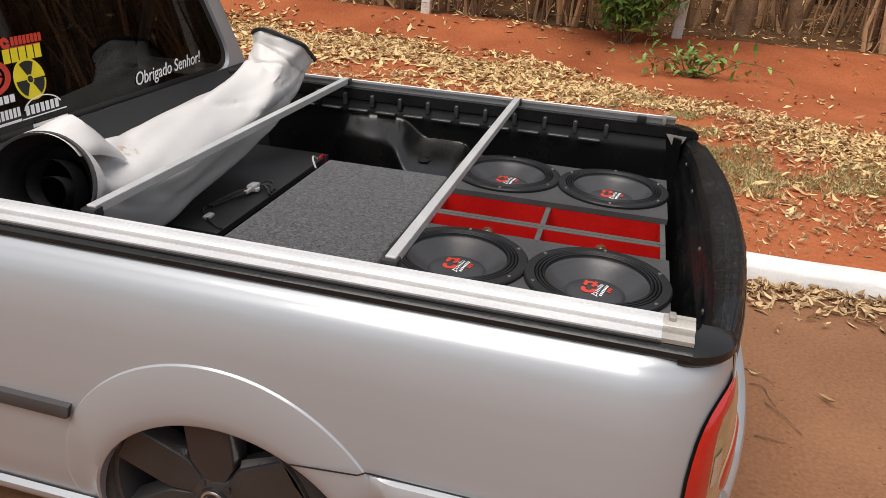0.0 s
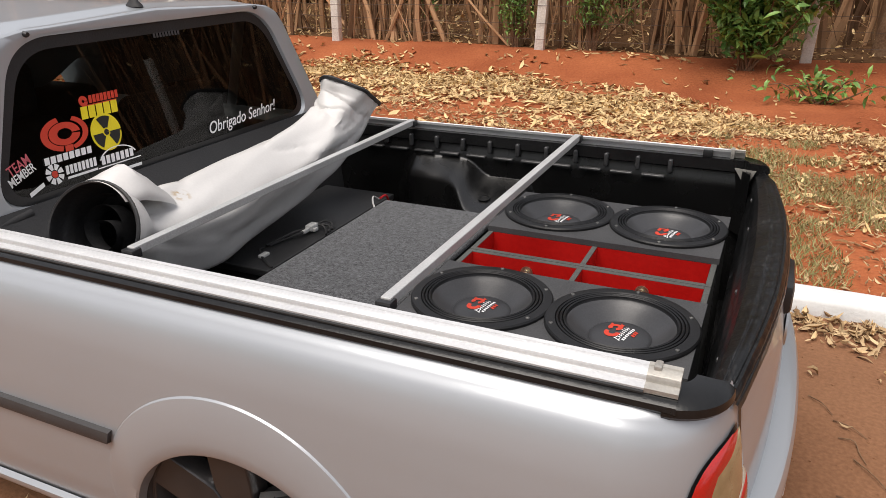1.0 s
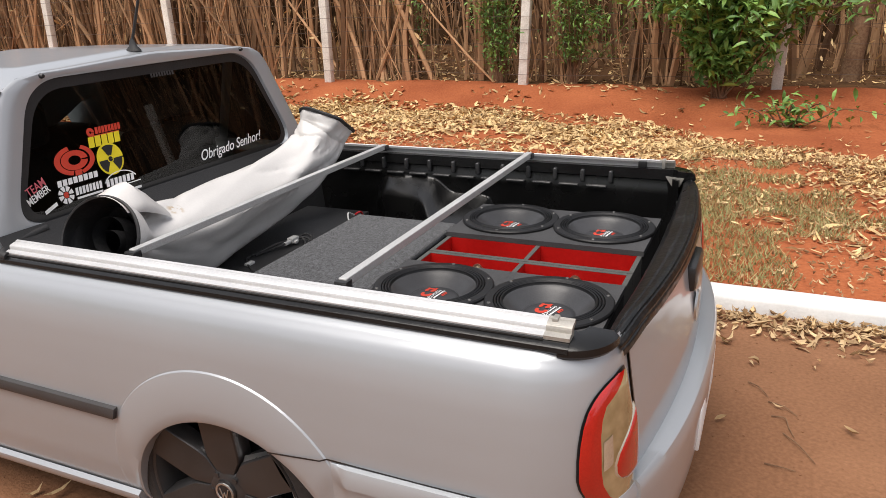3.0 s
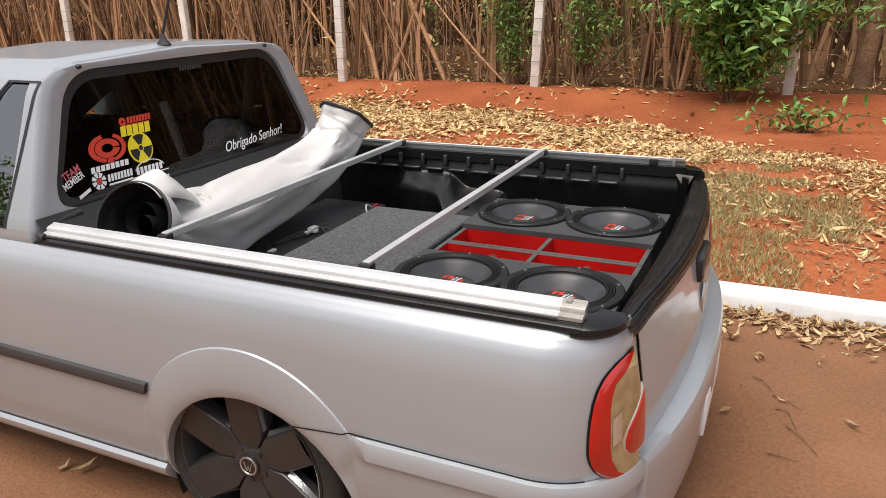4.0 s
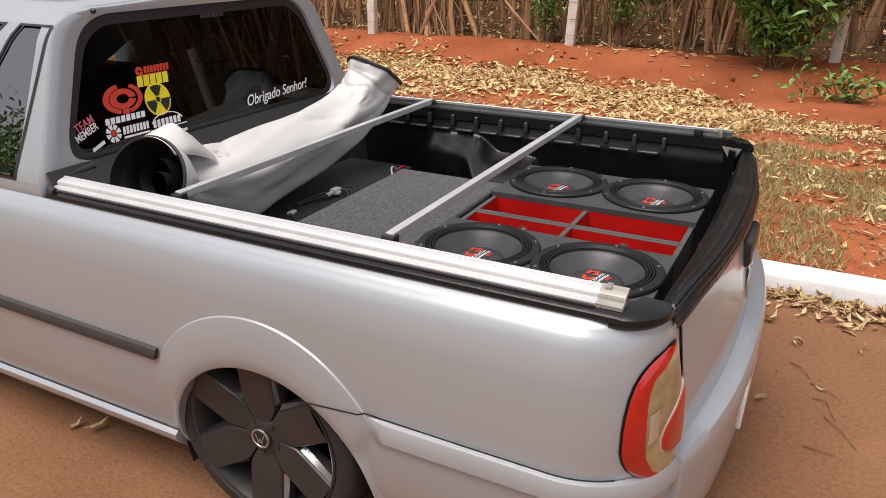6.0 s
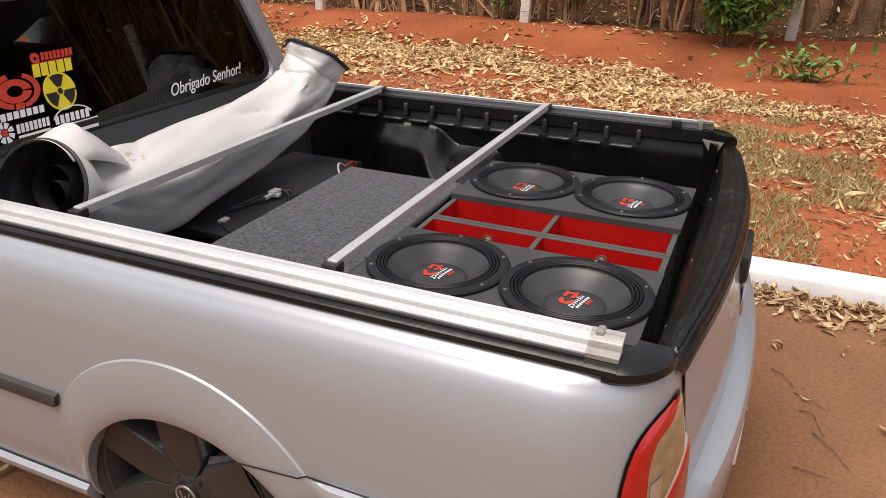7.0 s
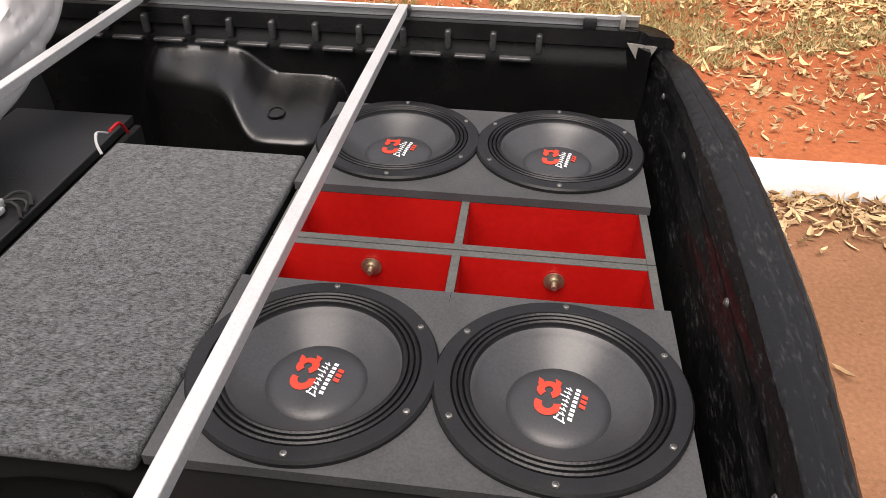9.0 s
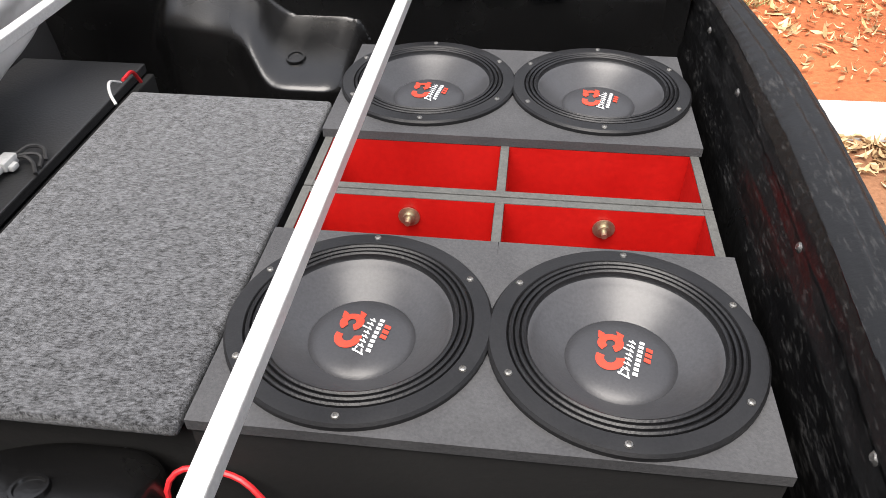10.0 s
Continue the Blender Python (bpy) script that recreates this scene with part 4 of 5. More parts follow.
# black ceramic border and gasket
b = bmesh.new()
core = rounded(GY0 + 0.028, GY1 - 0.028, GZ0 + 0.018, GZ1 - 0.03, 0.155, 0.095)
la = [b.verts.new((glass_x(z) + 0.002, y, z)) for y, z in inner]
lb = [b.verts.new((glass_x(z) + 0.002, y, z)) for y, z in core]
for i in range(n):
    b.faces.new((la[i], la[(i + 1) % n], lb[(i + 1) % n], lb[i]))
on_glass("glass_border", b, TRIM, "black painted glass border")
for y in (0.235, 2 * MID - 0.235):
    b = lathe(((0, 0.012), (0.005, 0.012), (0.007, 0.008), (0.008, 0)), 14)
    b.transform(Matrix.Translation((rear_edge(1.252) + 0.006, y, 1.257)) @ Euler((0, radians(90), 0)).to_matrix().to_4x4())
    tpart("window_bolt", b, TRIM, label="black window bolt")


def glass_frame(y, z):
    """A pose on the glass whose x runs across, y up and z outwards."""
    y -= 0.022
    return Matrix.Translation((glass_x(z) + 0.003, y, z)) @ Matrix(((0, -0.148, 0.989, 0), (1, 0, 0, 0), (0, 0.989, 0.148, 0), (0, 0, 0, 1)))


def flat(points):
    b = bmesh.new()
    f = b.faces.new([b.verts.new((x, y, 0)) for x, y in points])
    made = bmesh.ops.extrude_face_region(b, geom=[f])
    bmesh.ops.translate(b, verts=[v for v in made["geom"] if isinstance(v, bmesh.types.BMVert)], vec=(0, 0, 0.0006))
    return b


def arc_band(r0, r1, a0, a1, n=20, sy=1.0):
    return [(r1 * math.cos(radians(a)), sy * r1 * math.sin(radians(a))) for a in linspace(a0, a1, n)] + [(r0 * math.cos(radians(a)), sy * r0 * math.sin(radians(a))) for a in linspace(a1, a0, n)]


def sticker(name, shapes, y, z, mat, label, lift=0.0, turn=0.0):
    b = bmesh.new()
    for pts in shapes:
        s = flat(pts)
        me = bpy.data.meshes.new("shape")
        s.to_mesh(me)
        s.free()
        b.from_mesh(me)
        bpy.data.meshes.remove(me)
    b.transform(glass_frame(y, z) @ pose(0, 0, lift, 0, 0, turn))
    return on_glass(name, b, mat, label)


def bar(x0, x1, y0, y1, slant=0.2):
    d = slant * (y1 - y0)
    return [(x0, y0), (x1, y0), (x1 + d, y1), (x0 + d, y1)]


def bar_word(x0, y0, w, h, n, gap=0.30, slant=0.15):
    n = n + 2
    c = w / n
    return [bar(x0 + i * c, x0 + (i + 1 - gap) * c, y0, y0 + h, slant) for i in range(n)]


# greeting in white script
b = lettering("Obrigado Senhor!", 0.052, glass_frame(0.796, 0.894) @ pose(0, 0, 0, 0, 0, 2.2) @ Matrix.Diagonal((0.93, 1.0, 1, 1)), 0.42)
on_glass("greeting_sticker", b, LOGO_WHITE, "white lettered greeting sticker")
# yellow radiation sign
sticker("radiation_sticker", [arc_band(0.001, 0.050, 0, 355, 40)], 0.416, 0.985, LOGO_YELLOW, "yellow round radiation sign")
sticker("radiation_blades", [arc_band(0.012, 0.044, a, a + 60, 12) for a in (60, 180, 300)] + [arc_band(0.0005, 0.008, 0, 350, 16)], 0.416, 0.985, LOGO_BLACK, "black radiation trefoil", 0.0012)
sticker("yellow_sticker", bar_word(-0.062, -0.014, 0.124, 0.032, 3, 0.16), 0.415, 1.044, LOGO_YELLOW, "yellow block mark")
sticker("red_sticker", bar_word(-0.035, -0.008, 0.10, 0.020, 6, 0.22) + [[(x - 0.052, y) for x, y in arc_band(0.004, 0.014, 0, 350, 20)], bar(-0.06, 0.055, -0.014, -0.011)], 0.424, 1.075, LOGO_RED, "small red mark")
sb = [arc_band(0.022, 0.047, 0, 350, 30, 0.62), arc_band(0.05, 0.070, 100, 255, 20, 0.62), arc_band(0.055, 0.072, -75, 60, 20, 0.62), bar(-0.012, 0.012, -0.045, -0.03)]
sticker("horn_sticker", sb, 0.290, 1.008, LOGO_RED, "red swirling mark")
sticker("white_word", bar_word(-0.075, -0.008, 0.148, 0.018, 6, 0.24), 0.284, 0.952, LOGO_WHITE, "white block mark")
TILT = pose(0, 0, 0, 0, 0, 20)
b = lettering("TEAM", 0.034, glass_frame(0.112, 0.940) @ TILT @ Matrix.Diagonal((0.80, 1.0, 1, 1)), 0.1)
on_glass("team_sticker", b, LOGO_PINK, "pink slanted word sticker")
b = lettering("MEMBER", 0.030, glass_frame(0.106, 0.915) @ TILT @ Matrix.Diagonal((0.74, 1.0, 1, 1)), 0.1)
on_glass("member_sticker", b, LOGO_WHITE, "white slanted word sticker")
sticker("badge_bar", [bar(-0.022, 0.026, -0.036, -0.026, 0.2)], 0.155, 0.922, LOGO_WHITE, "small white bar mark", 0, 20)
sticker("round_badge", [arc_band(0.011, 0.026, a, a + 32, 6) for a in range(0, 360, 45)], 0.228, 0.918, LOGO_WHITE, "white round mark")
sticker("red_dot", [arc_band(0.0005, 0.009, 0, 350, 16)], 0.228, 0.918, LOGO_RED, "red dot")
sticker("word_badge", bar_word(-0.04, -0.012, 0.10, 0.022, 6) + [bar(-0.04, 0.055, -0.024, -0.018)], 0.300, 0.920, LOGO_WHITE, "white block mark")
sticker("car_outline_badge", [arc_band(0.060, 0.065, 15, 165, 24, 0.55), bar(-0.075, 0.075, -0.012, -0.009), bar(-0.05, 0.07, -0.036, -0.028)] + bar_word(-0.06, -0.004, 0.115, 0.022, 5), 0.433, 0.908, LOGO_WHITE, "white car outline mark")
sticker("handle_sticker", bar_word(-0.055, -0.007, 0.11, 0.014, 7, 0.35, 0.0), 0.725, 1.211, MOULD, "faint grey word mark")

# antenna on the roof
b = lathe(((0.019, 0), (0.017, 0.006), (0.010, 0.016), (0.006, 0.034), (0.0045, 0.04)), 14)
b.transform(Matrix.Translation((-1.16, 0.652, 1.290)) @ Matrix.Diagonal((1.6, 1, 1, 1)))
ant = tpart("antenna", b, RUBBER, label="black whip antenna")
b = tube([(-1.16, 0.652, 1.322), (-1.10, 0.652, 1.46), (-1.02, 0.652, 1.62)], [0.0050, 0.0045, 0.0035], 6)
b.transform(TINV)
part("whip", b, RUBBER, ant)

# cabin seen through the glass
tpart("cabin_floor", boxed((-2.4, -1.08, 0.02, 2 * MID - 0.02, 0.30, 0.34)), CABIN)
tpart("cabin_bulkhead", boxed((-1.075, -1.06, 0.0, 2 * MID, 0.30, 0.86)), CABIN)
for y in (0.33, 2 * MID - 0.33):
    b = boxed((-1.50, -1.36, y - 0.22, y + 0.22, 0.40, 0.98), 0.05, segments=3)
    st = tpart("seat", b, SEAT, label="dark cloth seat")
    b = boxed((-1.46, -1.37, y - 0.125, y + 0.125, 1.0, 1.16), 0.04, segments=3)
    boxed((-1.43, -1.41, y - 0.05, y - 0.035, 0.96, 1.02), 0, b)
    boxed((-1.43, -1.41, y + 0.035, y + 0.05, 0.96, 1.02), 0, b)
    b.transform(TINV)
    part("headrest", b, SEAT, st, "dark headrest")
tpart("dashboard", boxed((-2.45, -2.15, 0.0, 2 * MID, 0.62, 0.90), 0.05, segments=3), CABIN)
b = tube([(-2.02 + 0.06 * math.sin(t), 0.33 + 0.19 * math.cos(t), 0.88 + 0.18 * math.sin(t)) for t in linspace(0, 2 * math.pi, 33)], 0.016, 8)
tpart("steering_wheel", b, CABIN)
tpart("cabin_mirror", boxed((-2.02, -1.99, MID - 0.13, MID + 0.13, 1.13, 1.2), 0.012), CABIN)
b = sheet(lambda s, x: cab_point(s, x, -0.022), linspace(0.63, 1.37, 30), linspace(-1.14, -1.8, 14))
tpart("headliner", b, CABIN, label="dark roof lining")

# ---- wheels ----
def wheel(x, y, flip=False):
    m = Matrix.Translation((x, y, WHEEL_Z)) @ Euler((radians(90), 0, 0)).to_matrix().to_4x4()
    b = lathe(((0.228, 0.0), (0.236, 0.010), (0.262, 0.010), (0.278, -0.002), (0.285, -0.02), (0.285, -0.17), (0.275, -0.185), (0.228, -0.185)), 64, m=m)
    w = tpart("wheel", b, TYRE, label="low-profile tyre on a graphite six-spoke alloy rim", flip=flip)

    def sub(name, bm, mat, label=""):
        if flip:
            bm.transform(MIRROR)
        bm.transform(TINV)
        part(name, bm, mat, w, label, True)
    sub("rim", lathe(((0.232, -0.004), (0.229, 0.006), (0.222, 0.004), (0.214, -0.02), (0.205, -0.12), (0.205, -0.16)), 64, m=m), RIM, "graphite rim barrel")
    sub("rim_lip", lathe(((0.2255, 0.0068), (0.2225, 0.0075), (0.2195, 0.0055)), 64, m=m), RIM, "rim flange")
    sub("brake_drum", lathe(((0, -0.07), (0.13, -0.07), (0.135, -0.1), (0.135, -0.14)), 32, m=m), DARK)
    for k in range(6):
        a = radians(30 + 60 * k)
        turn = m @ Euler((0, 0, a)).to_matrix().to_4x4()
        b = bmesh.new()
        rows = []
        for t in linspace(0, 1, 8):
            r = 0.04 + 0.178 * t
            half = min(0.55 * r, 0.052)
            top = 0.002 - 0.012 * (1 - t) + 0.006 * t
            rows.append([b.verts.new(turn @ Vector((r, s * half, z))) for s, z in ((-1.10, top - 0.045), (-1.0, top - 0.004), (-0.93, top), (0, top + 0.004), (0.93, top), (1.0, top - 0.004), (1.10, top - 0.045))])
        for p, q in zip(rows, rows[1:]):
            for i in range(6):
                b.faces.new((p[i], q[i], q[i + 1], p[i + 1]))
        sub("spoke", b, RIM)
        # bright machined step beside the spoke
        b = bmesh.new()
        rows = []
        for t in linspace(0.36, 1, 6):
            r = 0.04 + 0.172 * t
            half = min(0.55 * r, 0.052) * 1.015
            top = -0.004 - 0.012 * (1 - t) + 0.006 * t
            rows.append([b.verts.new(turn @ Vector((r, half, top))), b.verts.new(turn @ Vector((r, half + 0.011 * (1.25 - t), top - 0.014)))])
        for p, q in zip(rows, rows[1:]):
            b.faces.new((p[0], q[0], q[1], p[1]))
        sub("spoke_edge", b, RIM_CUT, "bright machined spoke edge")
    sub("hub", lathe(((0, -0.004), (0.045, -0.004), (0.058, -0.012), (0.07, -0.03)), 32, m=m), RIM)
    sub("centre_cap", lathe(((0, 0.004), (0.024, 0.004), (0.031, 0.001), (0.033, -0.006)), 32, m=m), TRIM, "black centre cap")
    sub("cap_emblem", lathe(((0.022, 0.0045), (0.023, 0.006), (0.027, 0.006), (0.028, 0.003)), 32, m=m), STEEL, "chromed ring emblem")
    b = bmesh.new()
    for x0, x1 in ((-0.013, -0.005), (0.013, 0.005)):
        for y0, y1, c0, c1 in ((0.012, -0.014, x0, x1), (0.0, -0.014, 0.0, x1)):
            tube([m @ Vector((c0, y0, 0.0055)), m @ Vector((c1, y1, 0.0055))], 0.0016, 6, b)
    sub("cap_bars", b, STEEL)
    for k in range(5):
        a = radians(50 + 72 * k)
        sub("lug_bolt", lathe(((0, 0.002), (0.008, 0.002), (0.009, -0.012)), 8, m=m @ Matrix.Translation((0.047 * math.cos(a), 0.047 * math.sin(a), -0.004))), RIM)


wheel(WHEEL_X, -0.088)
wheel(WHEEL_X, -0.088, True)
wheel(-2.75, -0.088)
wheel(-2.75, -0.088, True)

# ---- bed liner ----
liner = thing("bed_liner", "glossy black moulded plastic bed liner, dusty at the edges", "bed liner", at=(0, MID, 0.36))
LINV = Matrix.Translation((0, -MID, -0.36))


def lpart(name, bm, mat=None, label="", smooth=True, flip=False, parent=None):
    if flip:
        bm.transform(MIRROR)
    bm.transform(LINV)
    return part(name, bm, mat or LINER, parent or liner, label, smooth)


WALL = 1.352
lpart("floor_panel", boxed((-1.03, 0.56, 0.0, 2 * MID, 0.34, 0.36)), label="black bed floor")
b = sheet(lambda y, t: {0: (-0.90, y, 0.36), 1: (-0.935, y, 0.70), 2: (-0.955, y, 0.775), 3: (-0.985, y, 0.805), 4: (-1.020, y, 0.848), 5: (-1.030, y, 0.869)}[round(t)], linspace(-0.045, 2 * MID + 0.045, 30), [0, 1, 2, 3, 4, 5])
lpart("front_panel", b, PAD, "dark grey padded front panel under the window")


def arch_bulge(x, z):
    """Moulded wheel arch on the inside of the bed: a high shoulder and a lower flat step."""
    tops = ((-0.66, 0.60), (-0.63, 0.705), (-0.60, 0.722), (-0.40, 0.722), (-0.365, 0.705), (-0.335, 0.668), (-0.31, 0.662), (-0.165, 0.662), (-0.135, 0.64), (-0.12, 0.52), (-0.10, 0.40))
    deep = ((-0.70, 0.0), (-0.645, 0.015), (-0.60, 0.065), (-0.45, 0.095), (-0.38, 0.14), (-0.34, 0.205), (-0.30, 0.225), (-0.18, 0.225), (-0.14, 0.19), (-0.10, 0.03), (-0.06, 0.0))
    near = (-0.028, -0.018, -0.009, 0.0, 0.009, 0.018, 0.028)
    top = sum(step(x + h, tops) for h in near) / len(near)
    depth = sum(step(x + h, deep) for h in near) / len(near)
    return depth * (1 - ease(z, top - 0.052, top + 0.022)) ** 0.8


for flip in (False, True):
    def wall(x, z):
        dep = 0.010 * ease(0.79 - z, 0, 0.05) + 0.02 * ease(0.6 - z, 0, 0.2)
        return (x, WALL - dep - arch_bulge(x, z), z)
    b = sheet(wall, linspace(-1.0, 0.545, 360), linspace(0.36, 0.825, 110))
    lpart("side_panel", b, flip=not flip)
    for k in range(11):
        x = 0.305 - 0.1025 * k
        if x < -0.95:
            break
        lpart("rib", boxed((x - 0.0075, x + 0.0075, WALL - 0.022, WALL - 0.001, 0.766, 0.812), 0.006, segments=3), RIB, flip=not flip)
        lpart("ledge", boxed((x - 0.088, x - 0.014, WALL - 0.024, WALL - 0.004, 0.748, 0.7575), 0.004, segments=3), RIB, flip=not flip)
    b = lathe(((0.0, 0.002), (0.015, 0.002), (0.0165, 0.005), (0.020, 0.005), (0.0225, -0.004)), 24)
    b.transform(Matrix.Translation((-0.275, WALL - 0.150, 0.6455)) @ Euler((radians(13), 0, 0)).to_matrix().to_4x4())
    lpart("arch_boss", b, LINER, flip=not flip)
    # rubber lip over the body edge
    prof = [(-0.064, 0.803), (-0.069, 0.810), (-0.067, 0.819), (-0.058, 0.826), (0.004, 0.826), (0.006, 0.79), (-0.002, 0.785)]
    b = extruded(prof, "x", -1.01, 0.52)
    lpart("edge_lip", b, GLOSSY_BLACK, "black rubber edge lip", flip=flip)
    # moulded rear corner
    b = bmesh.new()
    rows = []
    for a in linspace(0, 90, 12):
        t = radians(a)
        cx, cy = 0.50, 0.03
        rows.append([b.verts.new((cx + (0.092 + o) * math.sin(t), cy - (0.094 + o) * math.cos(t), z)) for o, z in ((0.0, 0.796), (0.005, 0.803), (0.003, 0.816), (-0.008, 0.825), (-0.055, 0.827), (-0.065, 0.78))])
    for p, q in zip(rows, rows[1:]):
        for k in range(5):
            b.faces.new((p[k], q[k], q[k + 1], p[k + 1]))
    b.faces.new(rows[0])
    b.faces.new(rows[-1])
    lpart("corner_cap", b, GLOSSY_BLACK, "black corner cap", flip=flip)
    b = bmesh.new()
    tri = [Vector(p) for p in ((0.497, 0.018, 0.806), (0.560, 0.034, 0.806), (0.536, 0.026, 0.750))]
    way = (tri[1] - tri[0]).cross(tri[2] - tri[0]).normalized() * 0.003
    ring_a, ring_b = [b.verts.new(p) for p in tri], [b.verts.new(p + way) for p in tri]
    b.faces.new(ring_a)
    b.faces.new(ring_b[::-1])
    for k in range(3):
        b.faces.new((ring_a[k], ring_a[(k + 1) % 3], ring_b[(k + 1) % 3], ring_b[k]))
    lpart("corner_plate", b, CAST, "grey metal corner plate", flip=flip)
    b = extruded([(0.50, 0.0), (0.545, 0.0), (0.545, 0.06)], "z", 0.60, 0.80)
    lpart("corner_gusset", b, flip=flip)

    b = tube(curve_through(((-0.99, -0.056, 0.824), (-1.012, -0.053, 0.827), (-1.026, -0.030, 0.834), (-1.030, 0.01, 0.843), (-1.030, 0.10, 0.853)), 22), 0.012, 10)
    lpart("front_corner_pad", b, PAD, "black padded corner", flip=flip)

# tailgate liner with long ridges
prof = [(0.548, 0.36), (0.540, 0.62), (0.541, 0.68), (0.546, 0.70), (0.547, 0.735), (0.552, 0.752), (0.5555, 0.785), (0.562, 0.803), (0.572, 0.812), (0.584, 0.816), (0.596, 0.812), (0.604, 0.800), (0.607, 0.782)]


def gate_liner(y, t):
    i = min(int(t), len(prof) - 2)
    f = t - i
    x, z = prof[i][0] * (1 - f) + prof[i + 1][0] * f, prof[i][1] * (1 - f) + prof[i + 1][1] * f
    bow = 0.058 * (1 - ((y - MID) / 0.62) ** 2) * (0.25 * ease(z, 0.66, 0.76) + 0.75 * ease(x, 0.545, 0.59))
    dent = 0.0022 * noise.noise((x * 30, y * 5, z * 30)) + 0.0008 * noise.noise((x * 90, y * 40, z * 90))
    dent -= 0.0022 * ease(t, 5.0, 5.6) * max(0.0, math.sin(t * 4.7)) ** 3
    return (x + bow + dent, y, z - 0.012 * ease(abs(y - MID), 0.50, 0.62) + dent)


b = sheet(gate_liner, linspace(0.035, 2 * MID - 0.035, 160), linspace(0, len(prof) - 1, 110))
lpart("tailgate_panel", b, LINER_WORN, "scuffed black tailgate liner")
for y in (0.20, 0.505, 0.905, 1.15):
    p = gate_liner(y, 5.4)
    b = lathe(((0, 0.003), (0.004, 0.003), (0.006, 0.001), (0.009, -0.002)), 10)
    b.transform(Matrix.Translation((p[0] - 0.001, y, p[2])) @ Euler((0, radians(-75), 0)).to_matrix().to_4x4())
    lpart("liner_screw", b, SCREW, "dull metal liner screw")

# ---- aluminium cover frame: rails and crossbars ----
for flip in (False, True):
    rail = thing("cover_rail", "silver aluminium cover rail clamped along the bed side", "rail", "cover rails", at=(0, 2 * MID if flip else 0, 0.826))
    rinv = Matrix.Translation((0, -2 * MID if flip else 0, -0.826))

    def rpart(name, bm, mat, label=""):
        if flip:
            bm.transform(MIRROR)
        bm.transform(rinv)
        part(name, bm, mat, rail, label, True)
    prof = [(-0.053, 0.8265), (-0.053, 0.834), (-0.041, 0.838), (-0.039, 0.8365), (-0.037, 0.8365), (-0.0355, 0.8465), (-0.034, 0.848), (-0.020, 0.8525), (-0.019, 0.8515), (-0.017, 0.852), (-0.016, 0.854), (-0.010, 0.856), (-0.007, 0.854), (-0.0075, 0.846), (-0.019, 0.844), (-0.020, 0.8265)]
    rpart("extrusion", extruded(prof, "x", -1.005, 0.478), ALU)
    rpart("end_piece", extruded([(y * 1.02, z + 0.001) for y, z in prof], "x", 0.470, 0.520), CAST, "dull cast end piece")
    rpart("end_block", boxed((0.478, 0.490, -0.026, -0.003, 0.826, 0.859), 0.003), CAST)
    if flip:
        rpart("clamp", boxed((0.398, 0.428, -0.006, 0.004, 0.826, 0.850), 0.003), TRIM, "black rail clamp")
    rpart("seal", extruded([(-0.058, 0.827), (-0.058, 0.830), (-0.0535, 0.831), (-0.0535, 0.827)], "x", -1.0, 0.47), RUBBER)

for x in (0.0, -0.612):
    cross = thing("crossbar", "square dull aluminium crossbar laid across the cargo bed", "crossbar", "crossbars", at=(x, MID, 0.86))
    part("bar", boxed((-0.0105, 0.0105, -MID + 0.01, MID - 0.01, -0.016, 0.004), 0.002), ALU_BAR, cross)
    for s in (-1, 1):
        part("end_bracket", boxed((-0.016, 0.016, s * (MID - 0.012) - 0.014, s * (MID - 0.012) + 0.014, -0.021, 0.000), 0.003), TRIM, cross, "black plastic bracket", True)

# ---- loudspeaker boxes ----
BX0, BX1, TOP = -0.115, 0.513, 0.705


